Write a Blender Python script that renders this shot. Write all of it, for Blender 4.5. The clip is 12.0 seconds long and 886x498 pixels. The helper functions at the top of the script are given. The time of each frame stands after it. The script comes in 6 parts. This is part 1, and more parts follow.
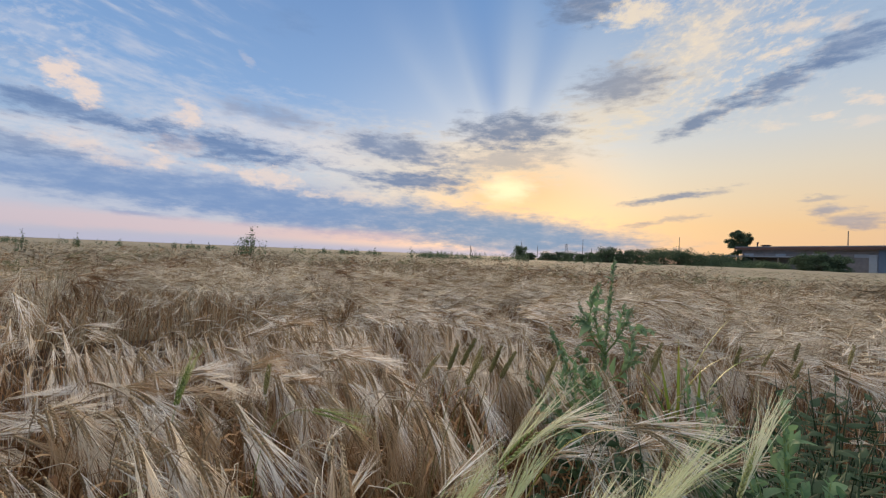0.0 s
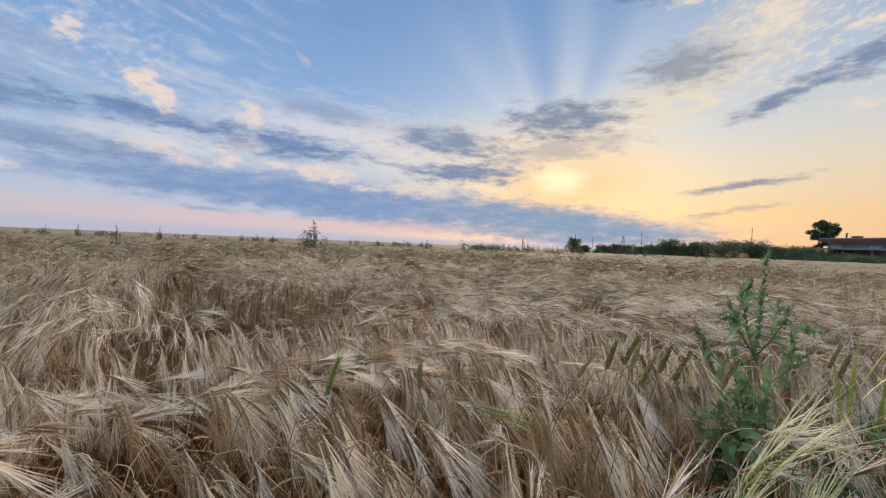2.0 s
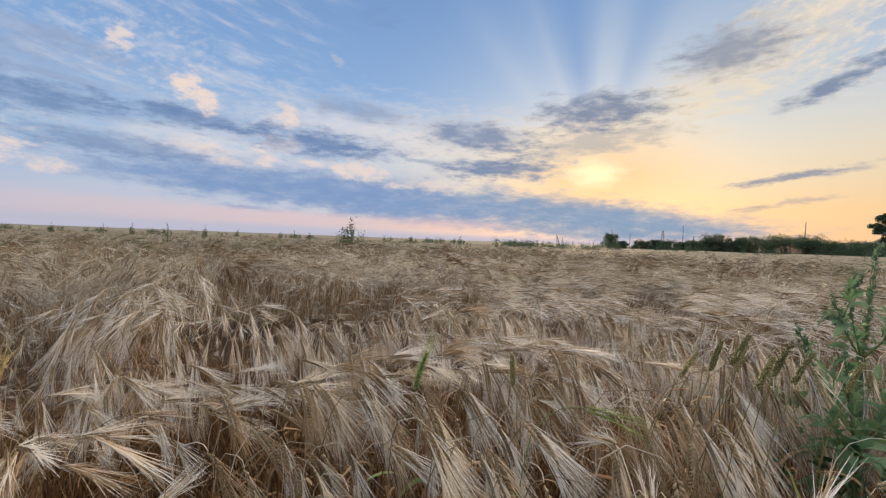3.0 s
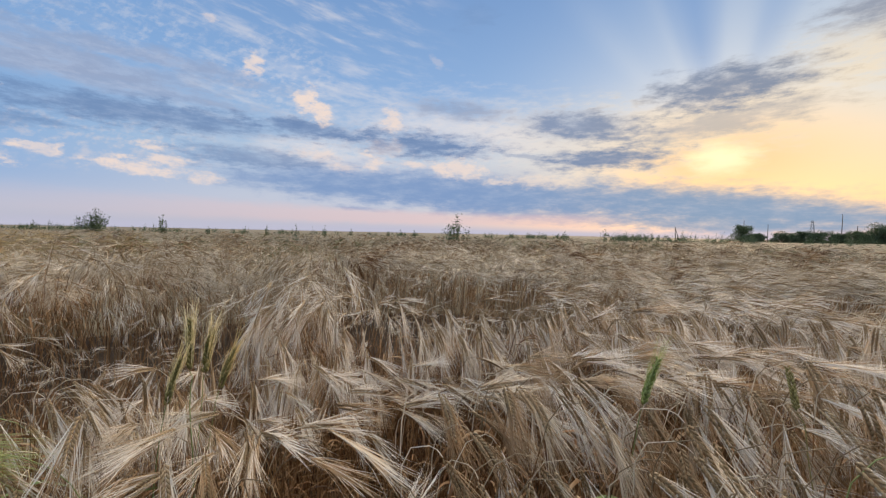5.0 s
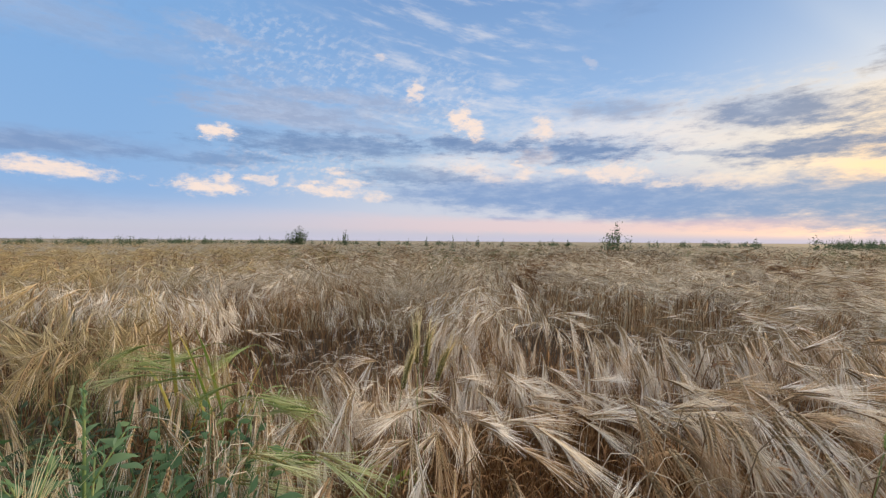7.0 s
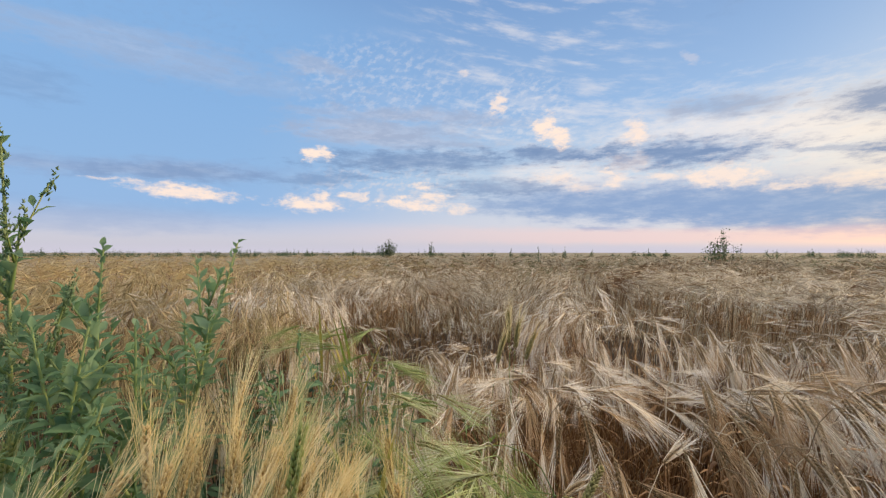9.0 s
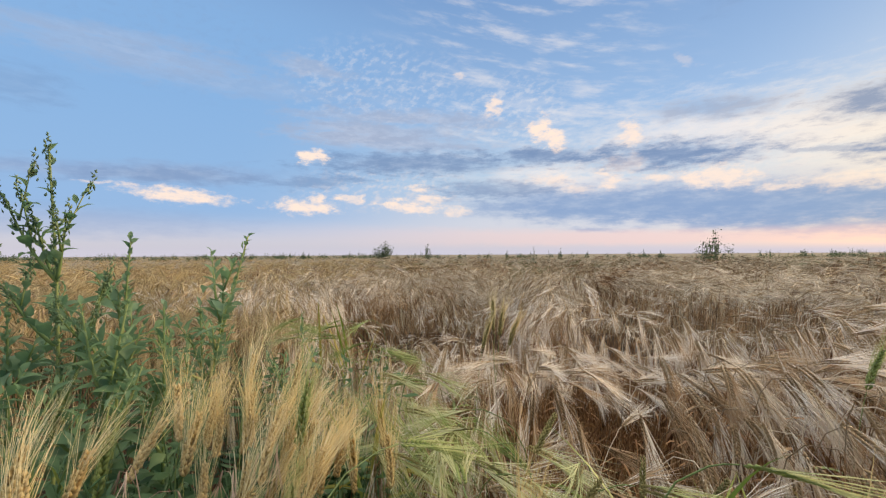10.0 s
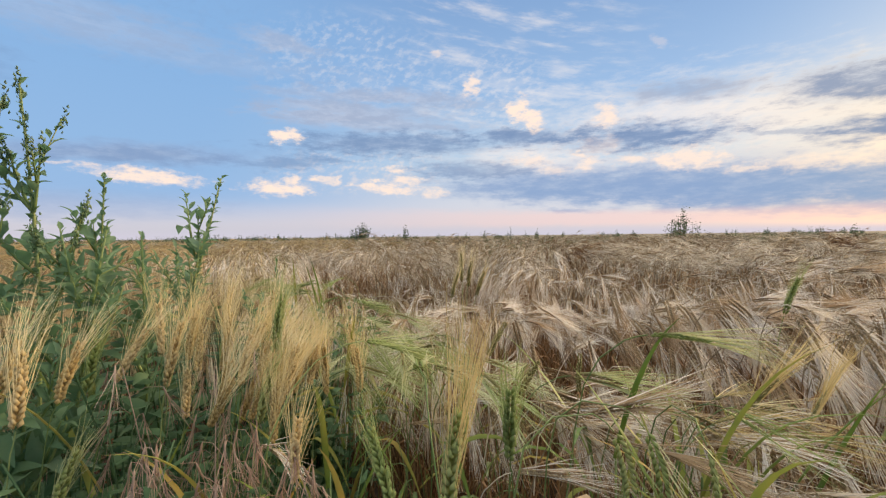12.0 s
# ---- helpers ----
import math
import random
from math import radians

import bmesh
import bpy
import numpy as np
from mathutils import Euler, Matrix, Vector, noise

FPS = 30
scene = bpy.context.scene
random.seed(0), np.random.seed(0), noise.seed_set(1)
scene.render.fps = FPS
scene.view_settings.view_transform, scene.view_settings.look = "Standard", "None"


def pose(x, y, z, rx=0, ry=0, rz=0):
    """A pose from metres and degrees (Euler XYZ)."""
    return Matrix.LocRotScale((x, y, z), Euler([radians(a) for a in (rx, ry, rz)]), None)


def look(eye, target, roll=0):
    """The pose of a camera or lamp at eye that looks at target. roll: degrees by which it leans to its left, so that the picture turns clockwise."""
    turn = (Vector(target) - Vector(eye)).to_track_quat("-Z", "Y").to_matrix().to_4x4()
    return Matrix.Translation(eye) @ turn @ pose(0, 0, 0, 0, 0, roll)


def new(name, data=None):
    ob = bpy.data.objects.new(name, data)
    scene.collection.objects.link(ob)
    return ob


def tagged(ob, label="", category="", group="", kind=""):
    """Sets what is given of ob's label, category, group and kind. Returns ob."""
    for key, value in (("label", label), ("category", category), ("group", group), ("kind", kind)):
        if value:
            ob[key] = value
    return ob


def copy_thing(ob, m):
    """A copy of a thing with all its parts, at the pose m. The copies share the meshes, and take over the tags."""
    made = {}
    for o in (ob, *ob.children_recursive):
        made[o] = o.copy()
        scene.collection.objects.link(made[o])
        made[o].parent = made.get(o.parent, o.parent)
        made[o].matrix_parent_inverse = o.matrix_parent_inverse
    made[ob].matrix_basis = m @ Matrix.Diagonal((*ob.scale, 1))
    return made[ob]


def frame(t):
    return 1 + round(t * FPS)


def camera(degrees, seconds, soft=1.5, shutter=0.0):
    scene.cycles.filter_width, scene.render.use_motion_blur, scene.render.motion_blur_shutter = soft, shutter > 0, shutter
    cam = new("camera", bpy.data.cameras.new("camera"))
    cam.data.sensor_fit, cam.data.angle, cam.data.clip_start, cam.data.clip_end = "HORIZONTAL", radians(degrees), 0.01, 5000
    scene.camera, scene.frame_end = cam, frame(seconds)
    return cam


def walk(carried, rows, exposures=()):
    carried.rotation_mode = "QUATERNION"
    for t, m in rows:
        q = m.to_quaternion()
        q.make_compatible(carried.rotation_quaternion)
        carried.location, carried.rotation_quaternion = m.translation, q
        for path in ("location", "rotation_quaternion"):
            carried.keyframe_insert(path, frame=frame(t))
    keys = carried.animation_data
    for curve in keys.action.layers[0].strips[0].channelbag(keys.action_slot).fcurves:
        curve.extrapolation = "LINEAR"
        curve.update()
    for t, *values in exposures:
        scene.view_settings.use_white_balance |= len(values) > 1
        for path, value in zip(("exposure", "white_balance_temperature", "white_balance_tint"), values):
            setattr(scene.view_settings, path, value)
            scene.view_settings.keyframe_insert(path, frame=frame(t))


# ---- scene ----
# ---------------------------------------------------------------- camera
cam = camera(94.2, 12.0, soft=1.25)
# seconds, eye, heading to the left of +y, tilt up, roll
PATH = [
    (0.0, 0.000, 0.000, 1.246, 0.00, 0.70, 2.34),
    (0.5, -0.061, 0.008, 1.243, 1.46, 0.41, 2.32),
    (1.0, -0.125, 0.015, 1.240, 3.10, 0.13, 2.34),
    (1.5, -0.194, 0.041, 1.233, 4.94, -0.25, 2.33),
    (2.0, -0.262, 0.062, 1.224, 6.87, -0.63, 2.31),
    (2.5, -0.330, 0.070, 1.217, 8.95, -1.03, 2.22),
    (3.0, -0.403, 0.067, 1.212, 11.27, -1.31, 2.10),
    (3.5, -0.487, 0.068, 1.205, 13.88, -1.57, 1.92),
    (4.0, -0.571, 0.084, 1.192, 16.96, -1.84, 1.68),
    (4.5, -0.640, 0.103, 1.182, 20.63, -2.06, 1.42),
    (5.0, -0.680, 0.105, 1.182, 25.03, -2.19, 1.16),
    (5.5, -0.698, 0.078, 1.190, 29.97, -2.18, 0.95),
    (6.0, -0.708, 0.035, 1.202, 35.18, -2.04, 0.77),
    (6.5, -0.703, -0.010, 1.210, 40.69, -1.59, 0.58),
    (7.0, -0.687, -0.061, 1.214, 45.79, -1.09, 0.40),
    (7.5, -0.664, -0.110, 1.210, 50.48, -0.62, 0.18),
    (8.0, -0.630, -0.160, 1.200, 54.17, -0.19, 0.07),
    (8.5, -0.571, -0.209, 1.190, 56.42, 0.19, 0.06),
    (9.0, -0.504, -0.249, 1.180, 57.45, 0.51, 0.02),
    (9.5, -0.441, -0.272, 1.168, 57.50, 0.77, -0.12),
    (10.0, -0.389, -0.292, 1.154, 56.96, 0.80, -0.34),
    (10.5, -0.347, -0.312, 1.138, 56.09, 0.43, -0.44),
    (11.0, -0.330, -0.317, 1.117, 55.27, -0.15, -0.52),
    (11.5, -0.325, -0.311, 1.086, 54.59, -0.98, -0.66),
    (12.0, -0.314, -0.307, 1.053, 53.97, -1.79, -0.70),
]


def eye_pose(x, y, z, yaw, pitch, roll):
    a, b = radians(yaw), radians(pitch)
    way = Vector((-math.sin(a) * math.cos(b), math.cos(a) * math.cos(b), math.sin(b)))
    return look((x, y, z), Vector((x, y, z)) + way, roll)


walk(cam, [(r[0], eye_pose(*r[1:])) for r in PATH], exposures=((0.0, -0.04, 6720, 10), (3.0, 0.0, 6780, 10), (5.5, 0.06, 6840, 10), (7.0, 0.18, 7010, 10), (9.5, 0.27, 7330, 10), (12.0, 0.30, 7420, 10)))

# ---------------------------------------------------------------- sky and sun
SUN_AZ, SUN_EL = -8.6, 9.1
world = bpy.data.worlds.new("evening_sky")
scene.world = world
world.use_nodes = True
wn = world.node_tree
wn.nodes.clear()


def node(tree, kind, **settings):
    n = tree.nodes.new(kind)
    for key, value in settings.items():
        if key == "data_type":
            n.data_type = value
        elif key == "operation":
            n.operation = value
        elif key == "vector_type":
            n.vector_type = value
        elif key == "interpolation_type":
            n.interpolation_type = value
        elif key == "blend_type":
            n.blend_type = value
        elif key == "attribute_name":
            n.attribute_name = value
    return n


def feed(tree, socket, value):
    if hasattr(value, "links"):
        tree.links.new(value, socket)
    else:
        socket.default_value = value


def calc(tree, operation, a, b=0.0, c=0.0):
    n = node(tree, "ShaderNodeMath", operation=operation)
    for socket, value in zip(n.inputs, (a, b, c)):
        feed(tree, socket, value)
    return n.outputs[0]


def vcalc(tree, operation, a, b=(0, 0, 0)):
    n = node(tree, "ShaderNodeVectorMath", operation=operation)
    feed(tree, n.inputs[0], a)
    feed(tree, n.inputs[1], b)
    return n.outputs["Value"] if operation in ("LENGTH", "DOT_PRODUCT") else n.outputs[0]


def smooth(tree, value, lo, hi, to_lo=0.0, to_hi=1.0):
    n = node(tree, "ShaderNodeMapRange", interpolation_type="SMOOTHSTEP")
    for socket, v in zip(n.inputs, (value, lo, hi, to_lo, to_hi)):
        feed(tree, socket, v)
    return n.outputs[0]


def blend(tree, factor, a, b, how="MIX"):
    n = node(tree, "ShaderNodeMix", data_type="RGBA", blend_type=how)
    feed(tree, n.inputs[0], factor)
    for socket, v in ((n.inputs[6], a), (n.inputs[7], b)):
        feed(tree, socket, (*v, 1.0) if isinstance(v, tuple) and len(v) == 3 else v)
    return n.outputs[2]


def ramp(tree, factor, stops):
    n = node(tree, "ShaderNodeValToRGB")
    e = n.color_ramp.elements
    while len(e) < len(stops):
        e.new(0.5)
    for el, (at, colour) in zip(e, stops):
        el.position, el.color = at, (*colour, 1.0)
    feed(tree, n.inputs[0], factor)
    return n.outputs[0]


def grain(tree, vector, scale, detail=4.0, rough=0.55, distortion=0.0, colour=False):
    n = node(tree, "ShaderNodeTexNoise")
    feed(tree, n.inputs["Vector"], vector)
    n.inputs["Scale"].default_value = scale
    n.inputs["Detail"].default_value = detail
    n.inputs["Roughness"].default_value = rough
    n.inputs["Distortion"].default_value = distortion
    return n.outputs["Color"] if colour else n.outputs[0]


def pack(tree, x, y, z=0.0):
    n = node(tree, "ShaderNodeCombineXYZ")
    for socket, v in zip(n.inputs, (x, y, z)):
        feed(tree, socket, v)
    return n.outputs[0]


ways = node(wn, "ShaderNodeTexCoord").outputs["Generated"]
split = node(wn, "ShaderNodeSeparateXYZ")
feed(wn, split.inputs[0], ways)
AZ = calc(wn, "MULTIPLY", calc(wn, "ARCTAN2", calc(wn, "MULTIPLY", split.outputs[0], -1.0), split.outputs[1]), 57.29578)
EL = calc(wn, "MULTIPLY", calc(wn, "ARCSINE", split.outputs[2]), 57.29578)

# clear sky: blue above, lilac low down, warm towards the veiled sun
air = node(wn, "ShaderNodeTexSky")
air.sky_type, air.sun_disc = "NISHITA", False
air.sun_elevation, air.sun_rotation = radians(SUN_EL), radians(-SUN_AZ)
air_light = blend(wn, 1.0, air.outputs[0], (0.10, 0.10, 0.10), "MULTIPLY")
height = calc(wn, "DIVIDE", EL, 90.0)
# above about 35 degrees, unseen, both ramps are brightened to light the field
cool = ramp(wn, height, [(0.0, (0.50, 0.53, 0.70)), (0.045, (0.53, 0.59, 0.78)), (0.11, (0.40, 0.56, 0.80)),
                         (0.21, (0.25, 0.44, 0.78)), (0.36, (0.16, 0.32, 0.65)), (0.44, (0.55, 0.58, 0.63)), (0.56, (1.05, 1.03, 1.01)), (0.70, (2.00, 1.96, 1.92)), (1.0, (2.25, 2.21, 2.17))])
warm = ramp(wn, height, [(0.0, (0.84, 0.50, 0.34)), (0.05, (0.92, 0.59, 0.32)), (0.085, (0.87, 0.67, 0.45)), (0.12, (0.80, 0.71, 0.58)), (0.16, (0.68, 0.70, 0.71)),
                         (0.22, (0.50, 0.61, 0.76)), (0.36, (0.22, 0.40, 0.70)), (0.44, (0.55, 0.58, 0.63)), (0.56, (1.05, 1.03, 1.01)), (0.70, (2.00, 1.96, 1.92)), (1.0, (2.25, 2.21, 2.17))])
off_sun = calc(wn, "ABSOLUTE", calc(wn, "ADD", calc(wn, "ADD", AZ, 28.0), calc(wn, "MULTIPLY", calc(wn, "MAXIMUM", calc(wn, "SUBTRACT", EL, 9.0), 0.0), 0.8)))
sky = blend(wn, smooth(wn, off_sun, 62.0, 12.0), cool, warm)
sky = blend(wn, 0.15, sky, air_light)
# deeper blue on the side away from the sun
sky = blend(wn, calc(wn, "MULTIPLY", smooth(wn, AZ, 48.0, 86.0, 0.0, 0.8), calc(wn, "MULTIPLY", smooth(wn, EL, 1.0, 6.0), smooth(wn, EL, 36.0, 26.0))), sky, (0.18, 0.375, 0.71))

# light shafts that fan out above the sun, and its glow
du, dv = calc(wn, "SUBTRACT", AZ, SUN_AZ), calc(wn, "SUBTRACT", EL, SUN_EL)
fan = calc(wn, "ARCTAN2", du, dv)
wobble = calc(wn, "ADD", fan, calc(wn, "MULTIPLY", calc(wn, "SUBTRACT", grain(wn, pack(wn, calc(wn, "MULTIPLY", fan, 4.0), 4.2), 1.0, 2.0), 0.5), 0.16))


def beam(at, width, strength):
    return smooth(wn, calc(wn, "ABSOLUTE", calc(wn, "SUBTRACT", wobble, at)), width, 0.0, 0.0, strength)


beams = calc(wn, "ADD", calc(wn, "ADD", beam(0.72, 0.16, 0.36), beam(-0.07, 0.13, 0.26)), calc(wn, "ADD", beam(0.42, 0.08, 0.2), beam(-0.62, 0.30, 0.4)))
reach = calc(wn, "SQRT", calc(wn, "ADD", calc(wn, "MULTIPLY", du, du), calc(wn, "MULTIPLY", dv, dv)))
shaft = calc(wn, "MULTIPLY", beams, smooth(wn, reach, 34.0, 8.0))
shaft = calc(wn, "MULTIPLY", shaft, smooth(wn, dv, 1.0, 6.0, 0.0, 0.55))
sky = blend(wn, calc(wn, "MULTIPLY", calc(wn, "ADD", beam(0.20, 0.24, 0.5), beam(-0.30, 0.18, 0.3)), smooth(wn, dv, 5.0, 14.0)), sky, (0.14, 0.30, 0.62))
sky = blend(wn, shaft, sky, (0.66, 0.72, 0.80))
near_sun = calc(wn, "SQRT", calc(wn, "ADD", calc(wn, "MULTIPLY", calc(wn, "MULTIPLY", du, du), 0.22), calc(wn, "MULTIPLY", dv, dv)))
sky = blend(wn, smooth(wn, near_sun, 9.0, 0.0, 0.0, 0.8), sky, (0.98, 0.60, 0.29))

# clouds: soft-edged banks with ragged outlines in heading and height
stretch = pack(wn, calc(wn, "MULTIPLY", AZ, 0.26), calc(wn, "MULTIPLY", EL, 0.75))
rag = vcalc(wn, "SUBTRACT", grain(wn, stretch, 1.0, 5.0, 0.62, colour=True), (0.5, 0.5, 0.5))
flat_way = vcalc(wn, "ADD", pack(wn, AZ, EL), vcalc(wn, "MULTIPLY", rag, (5.0, 2.0, 0.0)))
fluff = grain(wn, pack(wn, calc(wn, "MULTIPLY", AZ, 0.62), calc(wn, "MULTIPLY", EL, 1.1)), 1.0, 6.0, 0.68)
fluff_off = calc(wn, "MULTIPLY", calc(wn, "SUBTRACT", fluff, 0.5), 2.6)
long_fluff = grain(wn, pack(wn, calc(wn, "MULTIPLY", AZ, 0.30), calc(wn, "MULTIPLY", EL, 1.0)), 1.0, 7.0, 0.66)
long_off = calc(wn, "MULTIPLY", calc(wn, "SUBTRACT", long_fluff, 0.5), 2.6)
calm_off = calc(wn, "MULTIPLY", long_off, 0.5)
to_sun = smooth(wn, calc(wn, "ABSOLUTE", calc(wn, "ADD", AZ, 18.0)), 45.0, 5.0)
dark = blend(wn, to_sun, (0.145, 0.245, 0.46), (0.18, 0.245, 0.38))
dark = blend(wn, smooth(wn, long_fluff, 0.38, 0.75, 0.0, 0.5), dark, blend(wn, to_sun, (0.38, 0.48, 0.68), (0.50, 0.48, 0.50)))
band = blend(wn, to_sun, (0.21, 0.33, 0.58), (0.25, 0.36, 0.53))
band = blend(wn, smooth(wn, long_fluff, 0.40, 0.72, 0.0, 0.25), band, (0.46, 0.55, 0.72))
light = blend(wn, to_sun, (0.82, 0.70, 0.66), (0.95, 0.80, 0.60))
light = blend(wn, smooth(wn, fluff, 0.42, 0.72, 0.0, 0.55), light, blend(wn, to_sun, (0.62, 0.62, 0.70), (0.78, 0.68, 0.62)))
mauve = blend(wn, to_sun, (0.30, 0.385, 0.58), (0.46, 0.46, 0.52))
mauve = blend(wn, smooth(wn, long_fluff, 0.40, 0.70, 0.0, 0.7), mauve, (0.50, 0.55, 0.70))
veil = blend(wn, to_sun, (0.72, 0.72, 0.78), (0.90, 0.76, 0.56))


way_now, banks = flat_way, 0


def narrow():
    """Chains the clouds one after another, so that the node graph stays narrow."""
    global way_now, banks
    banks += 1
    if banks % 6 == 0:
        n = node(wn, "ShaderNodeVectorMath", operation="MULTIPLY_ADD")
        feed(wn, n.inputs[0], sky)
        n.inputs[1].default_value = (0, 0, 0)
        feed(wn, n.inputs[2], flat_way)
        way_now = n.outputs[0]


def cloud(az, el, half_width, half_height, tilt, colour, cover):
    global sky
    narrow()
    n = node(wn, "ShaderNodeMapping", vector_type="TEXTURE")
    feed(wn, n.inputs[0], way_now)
    n.inputs["Location"].default_value = (az, el, 0)
    n.inputs["Rotation"].default_value = (0, 0, radians(tilt))
    n.inputs["Scale"].default_value = (half_width * (1.05 if colour == light else 1.15), half_height * (1.1 if colour == light else 1.3), 1)
    far = calc(wn, "ADD", vcalc(wn, "LENGTH", n.outputs[0]), fluff_off if colour == light else calm_off if colour == band else long_off)
    sky = blend(wn, smooth(wn, far, 1.45, 0.25 if colour in (dark, light, mauve) else 0.1, 0.0, cover), sky, colour)


# pink haze low over the land, away from the sun
aside = calc(wn, "MULTIPLY", calc(wn, "MAXIMUM", calc(wn, "SUBTRACT", AZ, 22.0), 0.0), 0.014)
pink_off = calc(wn, "ABSOLUTE", calc(wn, "SUBTRACT", calc(wn, "ADD", EL, calc(wn, "MULTIPLY", calc(wn, "SUBTRACT", long_fluff, 0.5), 1.2)), calc(wn, "ADD", aside, 1.9)))
pink = smooth(wn, calc(wn, "DIVIDE", pink_off, calc(wn, "ADD", aside, 1.0)), 1.25, 0.25, 0.0, 0.5)
pink = calc(wn, "MULTIPLY", calc(wn, "MULTIPLY", pink, smooth(wn, AZ, -1.0, 10.0)), smooth(wn, AZ, 84.0, 30.0, 0.1, 1.0))
# high mottled cloud
mottle = grain(wn, pack(wn, calc(wn, "MULTIPLY", calc(wn, "ADD", AZ, calc(wn, "MULTIPLY", EL, 0.5)), 0.85), calc(wn, "MULTIPLY", EL, 1.25)), 1.0, 4.0, 0.6)
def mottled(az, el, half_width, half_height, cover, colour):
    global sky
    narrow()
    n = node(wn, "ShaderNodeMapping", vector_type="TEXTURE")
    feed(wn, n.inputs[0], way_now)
    n.inputs["Location"].default_value = (az, el, 0)
    n.inputs["Scale"].default_value = (half_width, half_height, 1)
    within = smooth(wn, vcalc(wn, "LENGTH", n.outputs[0]), 1.0, 0.4)
    sky = blend(wn, calc(wn, "MULTIPLY", within, smooth(wn, mottle, 0.44, 0.70, 0.0, cover)), sky, colour)


mottled(-34, 23, 13, 10, 0.62, light)
mottled(66, 22, 16, 7, 0.28, veil)
mottled(90, 24, 18, 8, 0.13, dark)
mottled(47, 19, 10, 6, 0.35, veil)
mottled(28, 11, 18, 6, 0.5, light)
mottled(64, 9, 16, 4, 0.35, light)
# thin streaks high up, away from the sun
streak = grain(wn, pack(wn, calc(wn, "MULTIPLY", calc(wn, "ADD", AZ, calc(wn, "MULTIPLY", EL, 0.9)), 0.10), calc(wn, "MULTIPLY", calc(wn, "SUBTRACT", EL, calc(wn, "MULTIPLY", AZ, 0.22)), 0.55)), 1.0, 6.0, 0.6)
sky = blend(wn, calc(wn, "MULTIPLY", smooth(wn, streak, 0.46, 0.74, 0.0, 0.5), calc(wn, "MULTIPLY", smooth(wn, calc(wn, "ABSOLUTE", calc(wn, "SUBTRACT", AZ, 45.0)), 24.0, 8.0), smooth(wn, EL, 8.0, 15.0))), sky, veil)
cloud(15.5, 13.4, 6.5, 1.88, 2, veil, 0.55)
cloud(23.9, 13.9, 7.2, 1.79, 4, veil, 0.40)
cloud(40.1, 10.4, 4.1, 1.76, -1, veil, 0.40)
cloud(33.9, 8.4, 9.2, 1.41, -1, veil, 0.35)
cloud(17.4, 7.2, 12.0, 1.19, 3, veil, 0.40)
cloud(-8.5, 14.1, 11.4, 2.96, -8, veil, 0.60)
cloud(-21.5, 19.2, 7.1, 2.77, -21, veil, 0.50)
cloud(-29.0, 23.3, 9.2, 3.60, -37, veil, 0.45)
cloud(45.6, 19.9, 4.1, 0.83, 7, veil, 0.25)
cloud(46.0, 11.1, 3.4, 1.06, -3, veil, 0.35)
cloud(40.2, 9.0, 12.1, 1.46, 7, veil, 0.40)
cloud(83.5, 20.5, 14.5, 1.01, -1, mauve, 0.30)
cloud(93.9, 21.7, 11.7, 0.90, -3, mauve, 0.40)
cloud(97.3, 22.9, 9.3, 0.63, -5, mauve, 0.35)
cloud(64.1, 15.2, 11.5, 0.81, 1, mauve, 0.75)
cloud(68.7, 16.9, 6.8, 0.57, 3, mauve, 0.50)
cloud(60.9, 18.5, 8.6, 0.71, 3, mauve, 0.55)
cloud(71.7, 16.8, 5.2, 0.49, -2, mauve, 0.40)
cloud(74.6, 23.6, 4.2, 0.78, 6, mauve, 0.60)
cloud(102.7, 16.4, 3.1, 1.35, -5, dark, 0.30)
cloud(67.0, 18.2, 9.7, 0.56, 0, mauve, 0.55)
cloud(63.5, 16.5, 10.6, 0.66, -0, mauve, 0.55)
cloud(69.9, 15.7, 7.2, 0.55, -1, mauve, 0.60)
cloud(52.7, 17.9, 6.4, 0.79, 6, mauve, 0.40)
cloud(98.6, 3.8, 14.7, 1.30, -0, band, 0.45)
cloud(19.1, 13.3, 20.4, 3.56, 3, veil, 0.55)
cloud(3.9, 11.5, 14.6, 3.03, 1, veil, 0.55)
cloud(41.0, 9.4, 7.7, 2.32, -4, veil, 0.40)
cloud(37.5, 6.5, 13.0, 1.61, -0, band, 0.75)
cloud(20.2, 5.7, 27.6, 2.20, 4, band, 0.85)
cloud(31.0, 5.4, 17.3, 1.07, 2, band, 0.55)
cloud(-8.9, 3.9, 15.8, 1.70, 5, band, 0.85)
cloud(-17.2, 2.6, 9.3, 0.90, 5, band, 0.75)
cloud(-3.6, 1.9, 19.6, 0.94, 2, band, 0.60)
cloud(20.6, 4.7, 12.2, 1.62, 5, band, 0.75)
cloud(37.4, 5.9, 10.4, 0.73, 4, band, 0.50)
cloud(36.4, 3.2, 2.6, 0.32, -0, band, 0.50)
cloud(43.9, 7.5, 3.3, 0.50, -2, band, 0.50)
cloud(37.1, 3.2, 2.8, 0.29, 3, band, 0.45)
cloud(-7.7, 3.1, 13.4, 1.60, 4, band, 0.85)
cloud(13.6, 5.0, 22.8, 1.78, 2, band, 0.75)
cloud(-11.1, 1.3, 10.9, 0.83, -0, band, 0.80)
cloud(42.9, 13.2, 6.7, 0.84, 1, dark, 0.85)
cloud(46.9, 13.7, 2.2, 0.52, -1, dark, 0.60)
cloud(28.3, 11.9, 8.8, 1.34, 2, dark, 0.95)
cloud(23.4, 16.4, 5.6, 0.82, 5, dark, 0.55)
cloud(6.8, 13.9, 6.6, 1.41, 5, dark, 0.85)
cloud(4.2, 9.9, 6.9, 1.07, -0, dark, 0.92)
